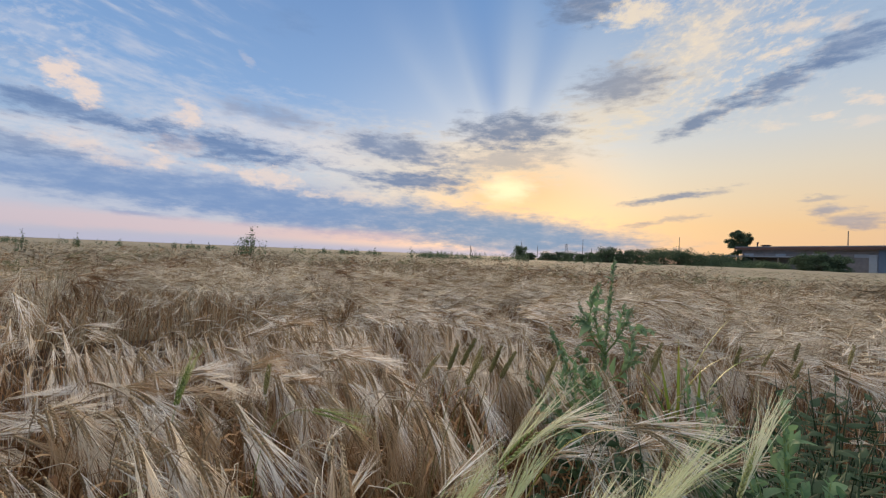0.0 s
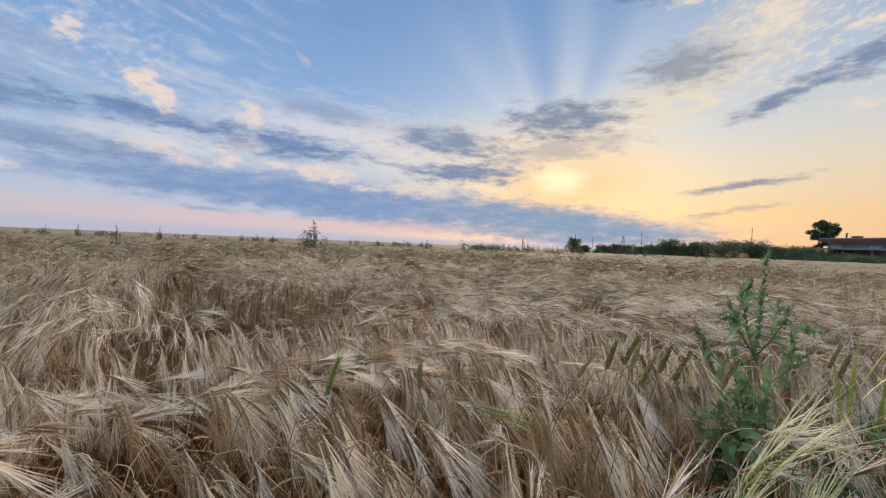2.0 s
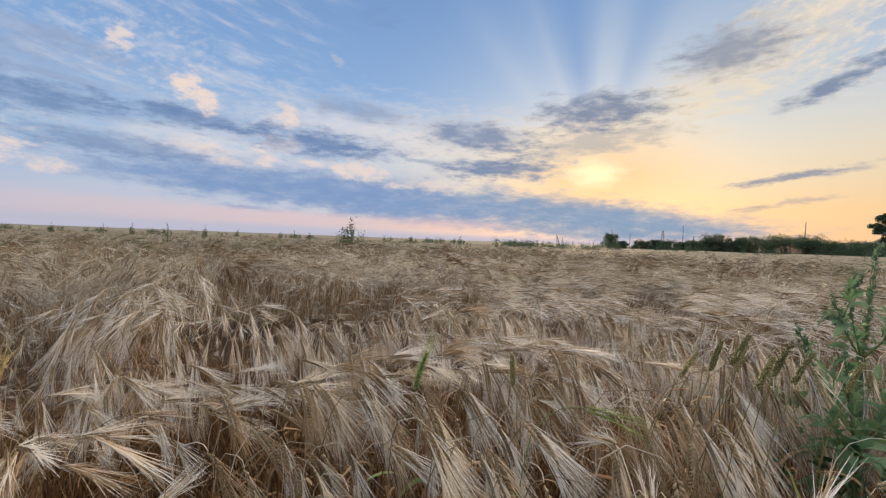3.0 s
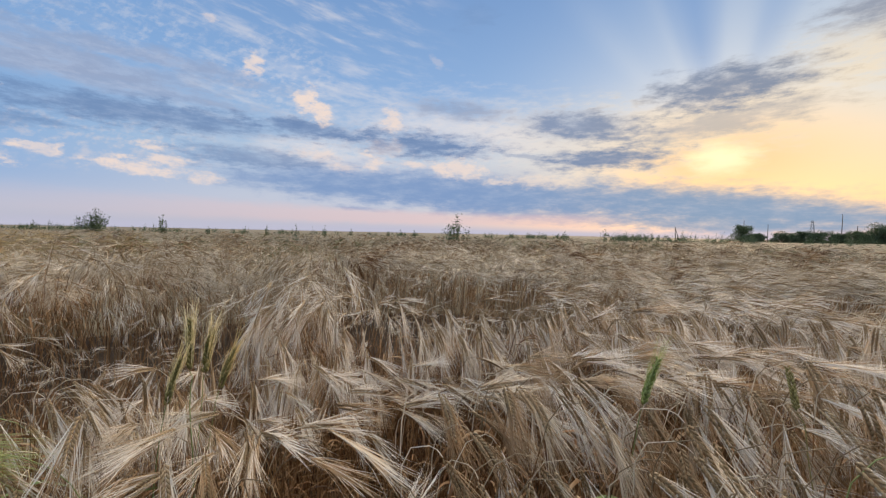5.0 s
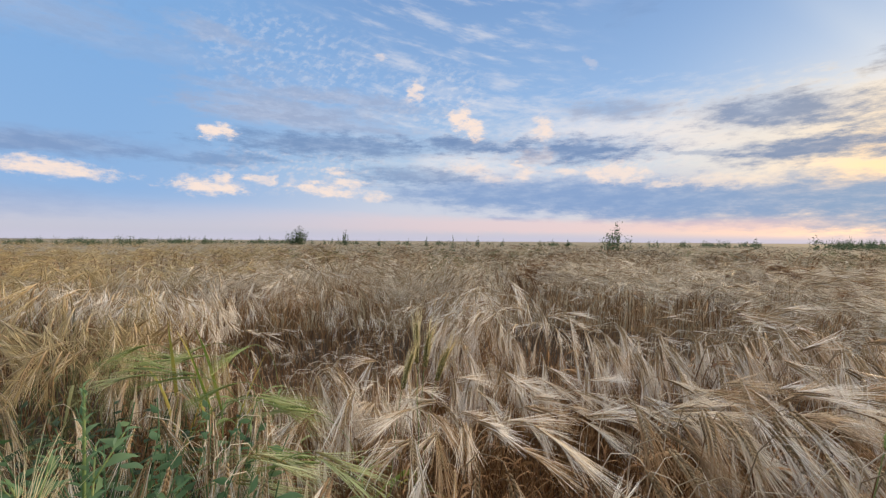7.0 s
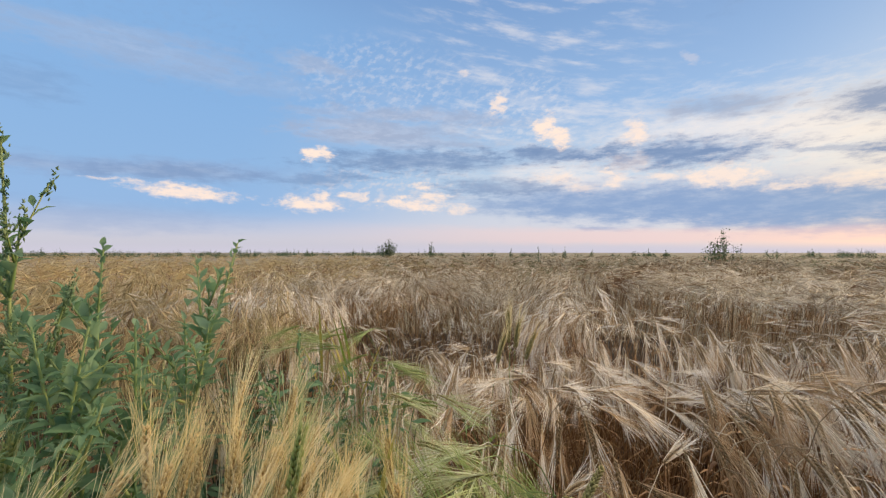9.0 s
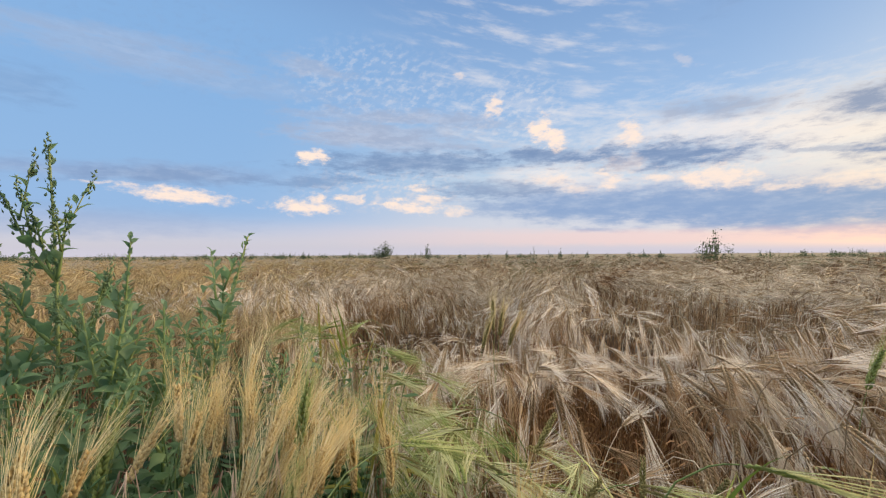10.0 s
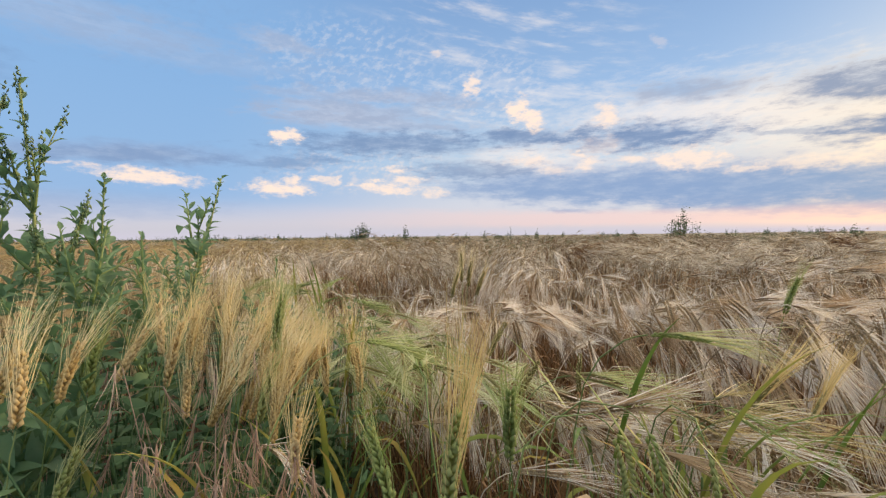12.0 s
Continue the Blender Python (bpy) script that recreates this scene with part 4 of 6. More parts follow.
near_bent_kinds = [cereal(745 + i, 0.86, 6, 78 + 10 * i, 96 + 8 * i, 0.80, 0.062, 0.09, 9, 11, 2, 2, 2, 0.0012, 0.85) for i in range(3)]
hang_kinds = [cereal(760 + i, 0.92, 4, 150, 178, 0.80, 0.085, 0.10, 16, 11, 2, 2, 2, 0.0014, 0.95) for i in range(2)]
plume_kinds = [cereal(780 + i, 0.80, 6, 24 + 6 * i, 33 + 8 * i, 0.65, 0.080, 0.135, 8, 11, 2, 2, 2, 0.0012, 0.8, tufted=2) for i in range(4)]
olive_kinds = [cereal(800 + i, 0.92, 6, 16 + 7 * i, 22 + 8 * i, 0.6, 0.075, 0.0, 8, 12, 4, 2, 1, 0.0009, 1.05) for i in range(3)]

# golden bearded wheat in the tuft beside the tall weeds
gold_spots = [(-1.28, -0.08, 0.90, 70), (-1.33, -0.16, 0.91, 130), (-1.12, -0.10, 0.83, 50), (-1.09, -0.13, 0.85, 110), (-1.18, -0.24, 0.89, 80), (-1.12, -0.27, 0.88, 120), (-1.04, -0.13, 0.81, 40),
              (-0.99, -0.12, 0.85, 10), (-1.02, -0.10, 0.84, 70), (-1.10, -0.14, 0.83, 130), (-1.14, -0.15, 0.86, 100), (-1.08, -0.17, 0.85, 140), (-1.17, -0.10, 0.85, 80), (-1.06, -0.06, 0.83, 30),
              (-1.20, -0.18, 0.87, 150), (-1.24, -0.06, 0.84, 60), (-0.80, -0.17, 0.81, 10), (-1.13, -0.03, 0.81, 0), (-1.15, -0.09, 0.82, 90), (-1.0, -0.22, 0.81, 45),
              (-1.018, -0.434, 0.882, 150), (-1.113, -0.462, 0.882, 110), (-1.064, -0.394, 0.881, 60), (-1.137, -0.326, 0.875, 100), (-1.209, -0.287, 0.903, 190), (-1.198, -0.275, 0.834, 30), (-0.992, -0.129, 0.819, 80), (-1.149, -0.138, 0.863, 40), (-1.132, -0.255, 0.797, 150), (-1.258, -0.170, 0.835, 200), (-1.064, -0.075, 0.828, 20)]
tuft = np.random.default_rng(15)
gold_spots += [(-1.08 + tuft.normal(0, 0.09), -0.11 + tuft.normal(0, 0.075), tuft.uniform(0.77, 0.88), tuft.uniform(0, 180)) for i in range(10)]
single_cereal(gold_kinds, gold_spots, GOLD_MATS, "wheat_plant", "ripening golden bearded wheat stalk with an upright ear", "wheat plant", "golden wheat beside the weeds")
green_spots = [(-1.176, -0.380, 0.859, 110), (-0.989, -0.158, 0.823, 90), (-1.010, -0.396, 0.751, 60), (-1.347, -0.461, 0.875, 40), (-0.64, 0.02, 0.85, 320), (-0.72, -0.10, 0.80, 200), (-1.06, -0.12, 0.92, 60), (-0.642, 1.044, 0.90, 20)]
single_cereal(green_kinds, green_spots, GREEN_MATS, "green_wheat_plant", "unripe green wheat stalk with a plump upright ear", "wheat plant", "green wheat stalks")
single_cereal([cereal(731, 0.86, 3, 4, 8, 0.7, 0.105, 0.15, 7, 12, 4, 2, 3, 0.0008, 1.1)], [(-0.70, 0.0, 0.845, 60), (-0.59, -0.10, 0.87, 30)], {**GREEN_MATS, "beard": GOLD_AWN}, "green_wheat_plant", "unripe green wheat stalk with long golden awns", "wheat plant", "green wheat stalks")
single_cereal(green_kinds, [(-1.54, 0.67, 0.95, 150), (-1.53, 0.63, 0.88, 60), (-1.50, 0.73, 0.88, 20), (-1.55, 0.72, 0.92, 30)], YELLOW_MATS, "yellowing_wheat_plant", "yellow-green wheat stalk with pale golden awns among flattened barley", "wheat plant", "green wheat stalks")
bent_spots = [(-2.25, 0.22, 0.80, 230), (-2.15, 0.28, 0.82, 222), (-2.30, 0.32, 0.82, 240), (-2.10, 0.16, 0.82, 215), (-2.20, 0.12, 0.78, 235), (-1.95, 0.30, 0.78, 228), (-2.02, 0.22, 0.80, 240), (-1.75, 0.36, 0.78, 40), (-1.70, 0.34, 0.80, 60), (-1.66, 0.38, 0.77, 225),
              (-2.05, 0.38, 0.84, 300), (-2.35, 0.15, 0.84, 225), (-1.46, 0.30, 0.75, 232), (-0.86, 0.04, 0.83, 150), (-0.92, 0.02, 0.86, 100)]
single_cereal(bent_kinds, bent_spots, GREEN_MATS, "green_barley_plant", "unripe yellow-green barley plant bent over with spread awns", "barley plant", "green barley at the field's edge")
single_cereal(bent_kinds, [(-0.98, 0.08, 0.80, 330), (-0.90, 0.14, 0.78, 20), (-1.05, 0.16, 0.80, 200), (-0.82, 0.24, 0.78, 300), (-0.78, 0.12, 0.80, 350), (-0.92, 0.28, 0.77, 40), (-0.70, 0.28, 0.79, 10), (-1.12, 0.20, 0.79, 250), (-1.47, 0.25, 0.78, 60), (-1.20, 0.17, 0.77, 20),
              (-1.37, 0.11, 0.70, 300), (-1.49, 0.23, 0.73, 60), (-1.29, 0.20, 0.76, 340), (-1.35, 0.31, 0.79, 20), (-1.18, 0.27, 0.70, 330), (-1.12, 0.04, 0.73, 350), (-1.04, 0.06, 0.76, 30), (-1.04, 0.14, 0.79, 300), (-1.19, 0.18, 0.70, 10), (-1.20, 0.11, 0.73, 250)],
              {"peduncle": GREEN_STEM, "stem": GREEN_STEM, "leaf": YELLOW_BLADE, "ear": OLIVE_EAR, "beard": PALE_AWN}, "ripening_barley_plant", "half-ripe barley plant bent over with spread yellowish awns", "barley plant", "half-ripe barley at the field's edge")
single_cereal(near_bent_kinds, [(-0.56, 0.25, 0.89, 15), (-0.50, 0.30, 0.79, 340), (-0.24, 0.92, 0.86, 10)], GREEN_MATS, "green_barley_plant", "unripe yellow-green barley plant bent over with spread awns", "barley plant", "green barley at the field's edge")
hang_spots = [(-0.565, 0.13, 0.82, 60), (-0.54, 0.155, 0.82, 20), (-0.50, 0.20, 0.80, 330)]
single_cereal(hang_kinds, hang_spots, GREEN_MATS, "green_barley_plant", "unripe pale green barley plant with a hanging ear", "barley plant", "green barley at the field's edge")
plume_spots = [(-1.13, 0.13, 0.76, 235), (-1.06, 0.18, 0.75, 220), (-1.20, 0.10, 0.77, 240), (-1.00, 0.10, 0.74, 200), (-0.94, 0.20, 0.74, 228), (-1.05, 0.06, 0.73, 210), (-0.98, 0.26, 0.75, 235), (-1.10, 0.24, 0.74, 225)]
single_cereal(plume_kinds, plume_spots, GREEN_MATS, "green_barley_plant", "unripe green barley plant with long pale awns blown aside", "barley plant", "green barley at the field's edge")
yellow_spots = [(-0.54, 0.36, 0.76, 70), (-0.52, 0.41, 0.77, 50), (-0.50, 0.47, 0.75, 40), (-0.48, 0.50, 0.78, 60), (-0.54, 0.48, 0.79, 45), (-0.57, 0.41, 0.77, 80), (-0.46, 0.44, 0.74, 30), (-0.58, 0.34, 0.76, 20)]
single_cereal(near_bent_kinds + plume_kinds[:2], yellow_spots, YELLOW_MATS, "yellowing_barley_plant", "yellowing barley plant with long golden-green awns blown aside", "barley plant", "half-ripe barley at the field's edge")
pale_spots = [(0.02, 0.61, 0.84, 10), (0.09, 0.58, 0.86, 30), (0.14, 0.70, 0.92, 5), (0.12, 0.50, 0.86, -10), (0.23, 0.52, 0.88, 0), (0.27, 0.55, 0.86, 20), (-0.02, 0.58, 0.80, 30), (0.34, 0.60, 0.90, 15), (0.50, 0.66, 0.92, 20), (0.18, 0.56, 0.84, 12), (0.06, 0.53, 0.80, 20), (0.30, 0.50, 0.84, 5)]
single_cereal(plume_kinds, pale_spots, {**GREEN_MATS, "beard": PALE_AWN}, "green_barley_plant", "unripe green barley plant with long whitish awns blown aside", "barley plant", "green barley at the field's edge")
olive_spots = [(1.05, 1.45, 0.93, 10), (1.18, 1.48, 0.92, -10), (1.30, 1.50, 0.94, 30), (0.66, 1.25, 0.95, 0), (1.45, 1.45, 0.95, 25), (1.22, 1.40, 0.90, 15), (0.04, 1.12, 0.97, 20), (0.08, 1.10, 0.99, 10), (0.09, 1.02, 0.96, 30), (0.15, 1.08, 0.98, 0), (0.18, 1.06, 0.97, 5), (-0.02, 1.11, 0.94, 15), (0.11, 1.16, 0.96, 20), (0.72, 1.36, 0.95, 10),
               (-0.86, 0.21, 0.86, 80), (-0.75, 0.30, 0.81, 120), (-0.74, 0.16, 0.83, 40), (-0.68, 0.37, 0.79, 60), (0.30, 1.10, 0.95, 0), (-0.42, 1.02, 0.92, 100)]
single_cereal(olive_kinds, olive_spots, OLIVE_MATS, "awnless_wheat_plant", "olive-brown awnless wheat stalk with a dense upright ear", "wheat plant", "awnless wheat among the barley")


# ---------------------------------------------------------------- weeds
def leaf_mesh(seed, length=1.0, width=0.48, curl=0.25, paint=LEAF):
    g = np.random.default_rng(seed)
    f = np.linspace(0, 1, 8)
    half = np.array([0.03, 0.05, 0.45, 0.98, 0.78, 0.66, 0.34, 0.02]) * width * 0.92
    q = np.stack([f * length, 0.05 * np.sin(f * 3 + g.uniform(0, 3)) * length, length * (0.16 * np.sin(f * 2.6) - curl * f * f)], -1)
    v, t = ribbon(q, half * 2 * length / 2, (0, 1, 0), 0.45)
    v[:, 2] += 0.02 * np.sin(v[:, 0] * 22 + v[:, 1] * 9) * length
    return mesh_of("weed_leaf", v, t, [paint])


MEALY_LEAVES = [leaf_mesh(1 + i, width=w, curl=c, paint=MEALY_LEAF) for i, (w, c) in enumerate(((0.48, 0.15), (0.40, 0.4), (0.55, 0.6), (0.34, 0.05)))]



def bud_mesh(seed):
    """A knobbly spike of small flower buds along +x."""
    g = np.random.default_rng(seed)
    out = []
    for i in range(16):
        u = i / 15
        c = np.array([u, 0, 0]) + g.normal(0, 0.12 * (1.1 - u), 3)
        r = 0.10 * (1.15 - 0.6 * u)
        along = unit(np.array([1.0, 0, 0]) + g.normal(0, 0.45, 3))
        side = unit(np.cross(along, g.normal(size=3)))
        d = np.array([along * 1.9, -along * 1.5, side * 0.75, -side * 0.75, np.cross(along, side) * 0.45, -np.cross(along, side) * 0.45]) * r * g.uniform(0.7, 1.3, (6, 1))
        out.append((c + d, [(0, 2, 4), (2, 1, 4), (1, 3, 4), (3, 0, 4), (2, 0, 5), (1, 2, 5), (3, 1, 5), (0, 3, 5)]))
    v, t = joined(out)
    return mesh_of("flower_spike", v, t, [BUD])


BUDS = [bud_mesh(5), bud_mesh(6)]


def aim(origin, way, size, spin):
    x = Vector(way).normalized()
    y = Vector((0, 0, 1)).cross(x)
    y = y.normalized() if y.length > 1e-3 else Vector((0, 1, 0))
    turn = Matrix((x, y, x.cross(y))).transposed().to_4x4()
    return Matrix.Translation(origin) @ turn @ Matrix.Rotation(spin, 4, "X") @ Matrix.Scale(size, 4)


def goosefoot(base, tips, seed, leaf_size=0.05, per_metre=42, label="tall goosefoot weed with dull green toothed leaves and bud spikes", buds=True, side=0.14):
    """A weed: tips[0] ends its main stem, the others end branches that leave that stem."""
    g = np.random.default_rng(seed)
    thing = new("goosefoot")
    thing.empty_display_size = 0.05
    thing.matrix_basis = Matrix.Translation(base)
    base, lines = np.array(base, float), []
    top = np.array(tips[0]) - base
    f = np.linspace(0, 1, 12)[:, None]
    bow = np.array([g.normal(0, 0.03), g.normal(0, 0.03), 0])
    main = top * f + bow * np.sin(f * math.pi) * np.linalg.norm(top)
    holder = part("stem", mesh_of("stem", *tube(main, np.linspace(0.0065, 0.0016, 12), 6), [GREEN_STEM]), thing)
    lines.append((main, 0.3, holder))
    for tip in tips[1:]:
        tip = np.array(tip) - base
        start = max(0.12, min(0.85, (tip[2] - 0.75 * np.linalg.norm(tip[:2] - top[:2] * 0.7)) / top[2] - 0.06))
        o = main[int(start * 11)]
        q = o + (tip - o) * f[::2] + np.array([0, 0, -0.10]) * np.sin(f[::2] * math.pi) * np.linalg.norm(tip - o)
        holder = part("branch", mesh_of("branch", *tube(q, np.linspace(0.0036, 0.0012, 6), 5), [GREEN_STEM]), thing)
        lines.append((q, 0.12, holder))
        # short shoots from the branch
        for u in (0.45, 0.7):
            if g.random() < 0.8:
                p = q[0] + (q[-1] - q[0]) * u
                e = p + unit(unit(q[-1] - q[0]) + g.normal(0, 0.6, 3) + np.array([0, 0, 0.35])) * side * g.uniform(0.4, 0.9)
                r = p + (e - p) * np.linspace(0, 1, 4)[:, None]
                holder = part("branch", mesh_of("branch", *tube(r, np.linspace(0.002, 0.0009, 4), 4), [GREEN_STEM]), thing)
                lines.append((r, 0.1, holder))
    for q, first, holder in lines:
        long = np.linalg.norm(np.diff(q, axis=0), axis=1).sum()
        n = max(5, int(long * per_metre * 1.9))
        spin = g.uniform(0, 6.28)
        for i in range(n):
            u = first + (1 - first) * (i + 0.5) / n
            k = u * (len(q) - 1)
            j = min(len(q) - 2, int(k))
            p = q[j] + (q[j + 1] - q[j]) * (k - j)
            w = unit(q[j + 1] - q[j])
            spin += 2.4 + g.normal(0, 0.3)
            a = unit(np.cross(w, (0.3, 0.5, 0.1)))
            out = math.cos(spin) * a + math.sin(spin) * np.cross(w, a)
            way = unit(out + w * (0.6 + 1.3 * u) + np.array([0, 0, 0.2]))
            size = leaf_size * 0.78 * (1.15 - 0.7 * u) * g.uniform(0.7, 1.3) * (1.5 if p[2] < 0.75 else 1)
            part("leaf", MEALY_LEAVES[g.integers(0, 4)], holder, aim(p, way, size, g.normal(0, 0.5)))
            if buds and u > 0.55:
                part("flower_spike", BUDS[i % 2], holder, aim(p, unit(way + w), size * 0.7 + 0.008, 0))
        if buds:
            part("flower_spike", BUDS[0], holder, aim(q[-1] - 0.01 * unit(q[-1] - q[-2]), unit(q[-1] - q[-2]), 0.04, 0))
    return tagged(thing, label, "weed", "tall weeds")


# by the golden wheat
goosefoot((-1.43, -0.60, 0), [(-1.43, -0.49, 1.355), (-1.41, -0.46, 1.25), (-1.39, -0.39, 1.16), (-1.45, -0.51, 1.21), (-1.36, -0.41, 1.08), (-1.44, -0.56, 1.29), (-1.41, -0.55, 1.12)], 21, 0.052, 27)
goosefoot((-1.52, -0.66, 0), [(-1.50, -0.60, 1.32), (-1.46, -0.56, 1.18), (-1.54, -0.70, 1.2), (-1.42, -0.64, 1.10)], 26, 0.052, 27)
goosefoot((-1.36, -0.44, 0), [(-1.29, -0.36, 1.08), (-1.31, -0.43, 1.10), (-1.22, -0.33, 1.0), (-1.4, -0.34, 1.04), (-1.25, -0.5, 0.98)], 22, 0.065, buds=False, label="leafy green goosefoot weed with broad dull leaves")
goosefoot((-1.56, -0.46, 0), [(-1.44, -0.15, 1.20), (-1.45, -0.20, 1.13), (-1.40, -0.20, 1.06), (-1.47, -0.22, 1.10), (-1.36, -0.33, 1.05), (-1.46, -0.27, 1.0)], 23, 0.06, 46, buds=False, label="slender goosefoot weed with a leafy leaning tip")
goosefoot((-1.45, -0.38, 0), [(-1.34, -0.31, 1.06), (-1.30, -0.36, 0.96), (-1.45, -0.30, 1.0), (-1.36, -0.42, 1.0)], 27, 0.07, 40, buds=False, label="leafy green goosefoot weed with broad dull leaves")
goosefoot((-1.52, -0.06, 0), [(-1.47, -0.02, 1.0), (-1.44, -0.1, 0.92), (-1.56, 0.0, 0.9)], 24, 0.06, buds=False, label="short goosefoot weed among the barley")
goosefoot((-1.22, -0.5, 0), [(-1.16, -0.45, 0.92), (-1.1, -0.5, 0.85), (-1.25, -0.4, 0.9), (-1.12, -0.4, 0.8)], 25, 0.07, buds=False, label="low leafy goosefoot weed with broad leaves")
goosefoot((-1.30, -0.62, 0), [(-1.22, -0.56, 1.0), (-1.15, -0.58, 0.9), (-1.32, -0.54, 0.98), (-1.2, -0.66, 0.92)], 28, 0.07, buds=False, label="low leafy goosefoot weed with broad leaves")
goosefoot((-1.64, -0.47, 0), [(-1.535, -0.375, 1.19), (-1.55, -0.40, 1.06), (-1.58, -0.36, 1.06), (-1.50, -0.46, 1.04), (-1.62, -0.52, 1.08)], 29, 0.07, 40, buds=False, label="leafy green goosefoot weed with a leaning tip")
goosefoot((-1.66, -0.62, 0), [(-1.58, -0.58, 1.07), (-1.52, -0.62, 1.02), (-1.62, -0.50, 1.04), (-1.55, -0.52, 1.02), (-1.5, -0.68, 1.0)], 30, 0.075, 40, buds=False, label="leafy green goosefoot weed with broad dull leaves")
goosefoot((-1.62, -0.28, 0), [(-1.56, -0.24, 1.03), (-1.50, -0.28, 0.96), (-1.60, -0.16, 0.98), (-1.54, -0.34, 0.98)], 35, 0.07, 40, buds=False, label="leafy green goosefoot weed with broad dull leaves")
# among the green barley
goosefoot((0.60, 1.52, 0), [(0.645, 1.55, 1.23), (0.50, 1.50, 1.10), (0.38, 1.46, 1.03), (0.55, 1.52, 1.13), (0.70, 1.5, 1.08), (0.28, 1.40, 0.90), (0.46, 1.38, 0.97), (0.74, 1.46, 0.96)], 31, 0.085, 24, label="dusty green goosefoot weed standing above the barley")
goosefoot((0.45, 1.30, 0), [(0.42, 1.28, 0.92), (0.34, 1.24, 0.84), (0.52, 1.3, 0.86), (0.4, 1.36, 0.88)], 32, 0.07, buds=False, label="low leafy goosefoot weed with broad leaves")
goosefoot((0.62, 0.74, 0), [(0.60, 0.72, 1.02), (0.52, 0.70, 0.92), (0.68, 0.80, 0.95), (0.66, 0.66, 0.9)], 34, 0.065, buds=False, label="low leafy goosefoot weed with broad leaves")
goosefoot((0.62, 1.0, 0), [(0.60, 1.0, 1.0), (0.52, 0.95, 0.9), (0.7, 1.05, 0.92), (0.66, 0.9, 0.86)], 33, 0.06, buds=False, label="low leafy goosefoot weed with broad leaves")


def low_weeds(spots, seed, paint, label, leaves=13):
    """Low leafy undergrowth: one built plant, then copies."""
    first = None
    g = np.random.default_rng(seed)
    for x, y, h in spots:
        if first is None:
            first = new("low_weed")
            first.empty_display_size = 0.05
            for k in range(6):
                a = k * 1.05 + g.uniform(-0.3, 0.3)
                tip = np.array([0.16 * math.cos(a), 0.16 * math.sin(a), 0.60 + 0.14 * g.random()])
                q = tip * np.linspace(0, 1, 6)[:, None] + 0.03 * np.sin(np.linspace(0, 3, 6))[:, None]
                stem = part("stem", mesh_of("stem", *tube(q, np.linspace(0.0035, 0.001, 6), 5), [paint]), first)
                blades = []
                for i in range(leaves):
                    f = np.linspace(0, 1, 6)
                    b, long = g.uniform(0, 6.28), g.uniform(0.030, 0.062) * (1.25 - 0.5 * i / leaves)
                    out, o = np.array([math.cos(b), math.sin(b), 0.5]), np.array([np.interp(0.38 + 0.62 * i / leaves, np.linspace(0, 1, 6), q[:, d]) for d in range(3)])
                    line = o + np.outer(f, out) * long + np.outer(-f * f, (0, 0, 1)) * long * g.uniform(0.1, 0.7)
                    blades.append(ribbon(line, long * np.array([0.05, 0.34, 0.43, 0.32, 0.16, 0.01]), np.cross(out, (0, 0, 1)) + g.normal(0, 0.4, 3), 0.4))
                part("foliage", mesh_of("foliage", *joined(blades), [paint]), stem)
            tagged(first, label, "weed", "low weeds at the field's edge")
            first.matrix_basis = Matrix.Translation((x, y, 0)) @ Matrix.Scale(h / 0.7, 4)
        else:
            c = copy_thing(first, pose(x, y, 0, 0, 0, g.uniform(0, 360)))
            c.scale = (h / 0.7,) * 3


low_weeds([(-1.10, -0.30, 0.78), (-0.95, -0.42, 0.74), (-1.25, -0.32, 0.84), (-1.00, -0.16, 0.66), (-0.86, -0.20, 0.62), (-1.20, -0.10, 0.72), (-1.36, -0.20, 0.82), (-0.76, -0.02, 0.58), (-1.32, -0.55, 0.90), (-1.58, 0.12, 0.80),
           (-1.50, 0.02, 0.78), (-1.56, 0.06, 0.80), (-1.64, 0.06, 0.78), (-1.46, 0.02, 0.80), (-1.68, 0.10, 0.80), (-1.35, 0.08, 0.72), (-1.28, 0.00, 0.70), (-1.42, -0.02, 0.76), (-1.60, 0.16, 0.78), (-1.74, 0.02, 0.82),
           (-1.62, -0.03, 0.82), (-1.84, 0.12, 0.78), (-1.50, 0.10, 0.80), (-1.05, -0.40, 0.80), (-1.18, -0.22, 0.78), (-0.92, -0.32, 0.70), (-1.75, -0.50, 0.84), (-1.88, -0.40, 0.82), (-1.80, -0.65, 0.84), (-1.98, -0.52, 0.82),
           (-1.70, -0.75, 0.86), (-1.86, -0.22, 0.80), (-1.30, -0.42, 0.82), (-1.46, -0.48, 0.86), (-1.52, -0.30, 0.84), (-1.60, -0.58, 0.86), (-1.14, -0.48, 0.76), (-1.40, -0.66, 0.86), (-1.05, -0.52, 0.74), (-1.60, -0.85, 0.86)], 77, LEAF, "leafy green weed under the golden wheat")
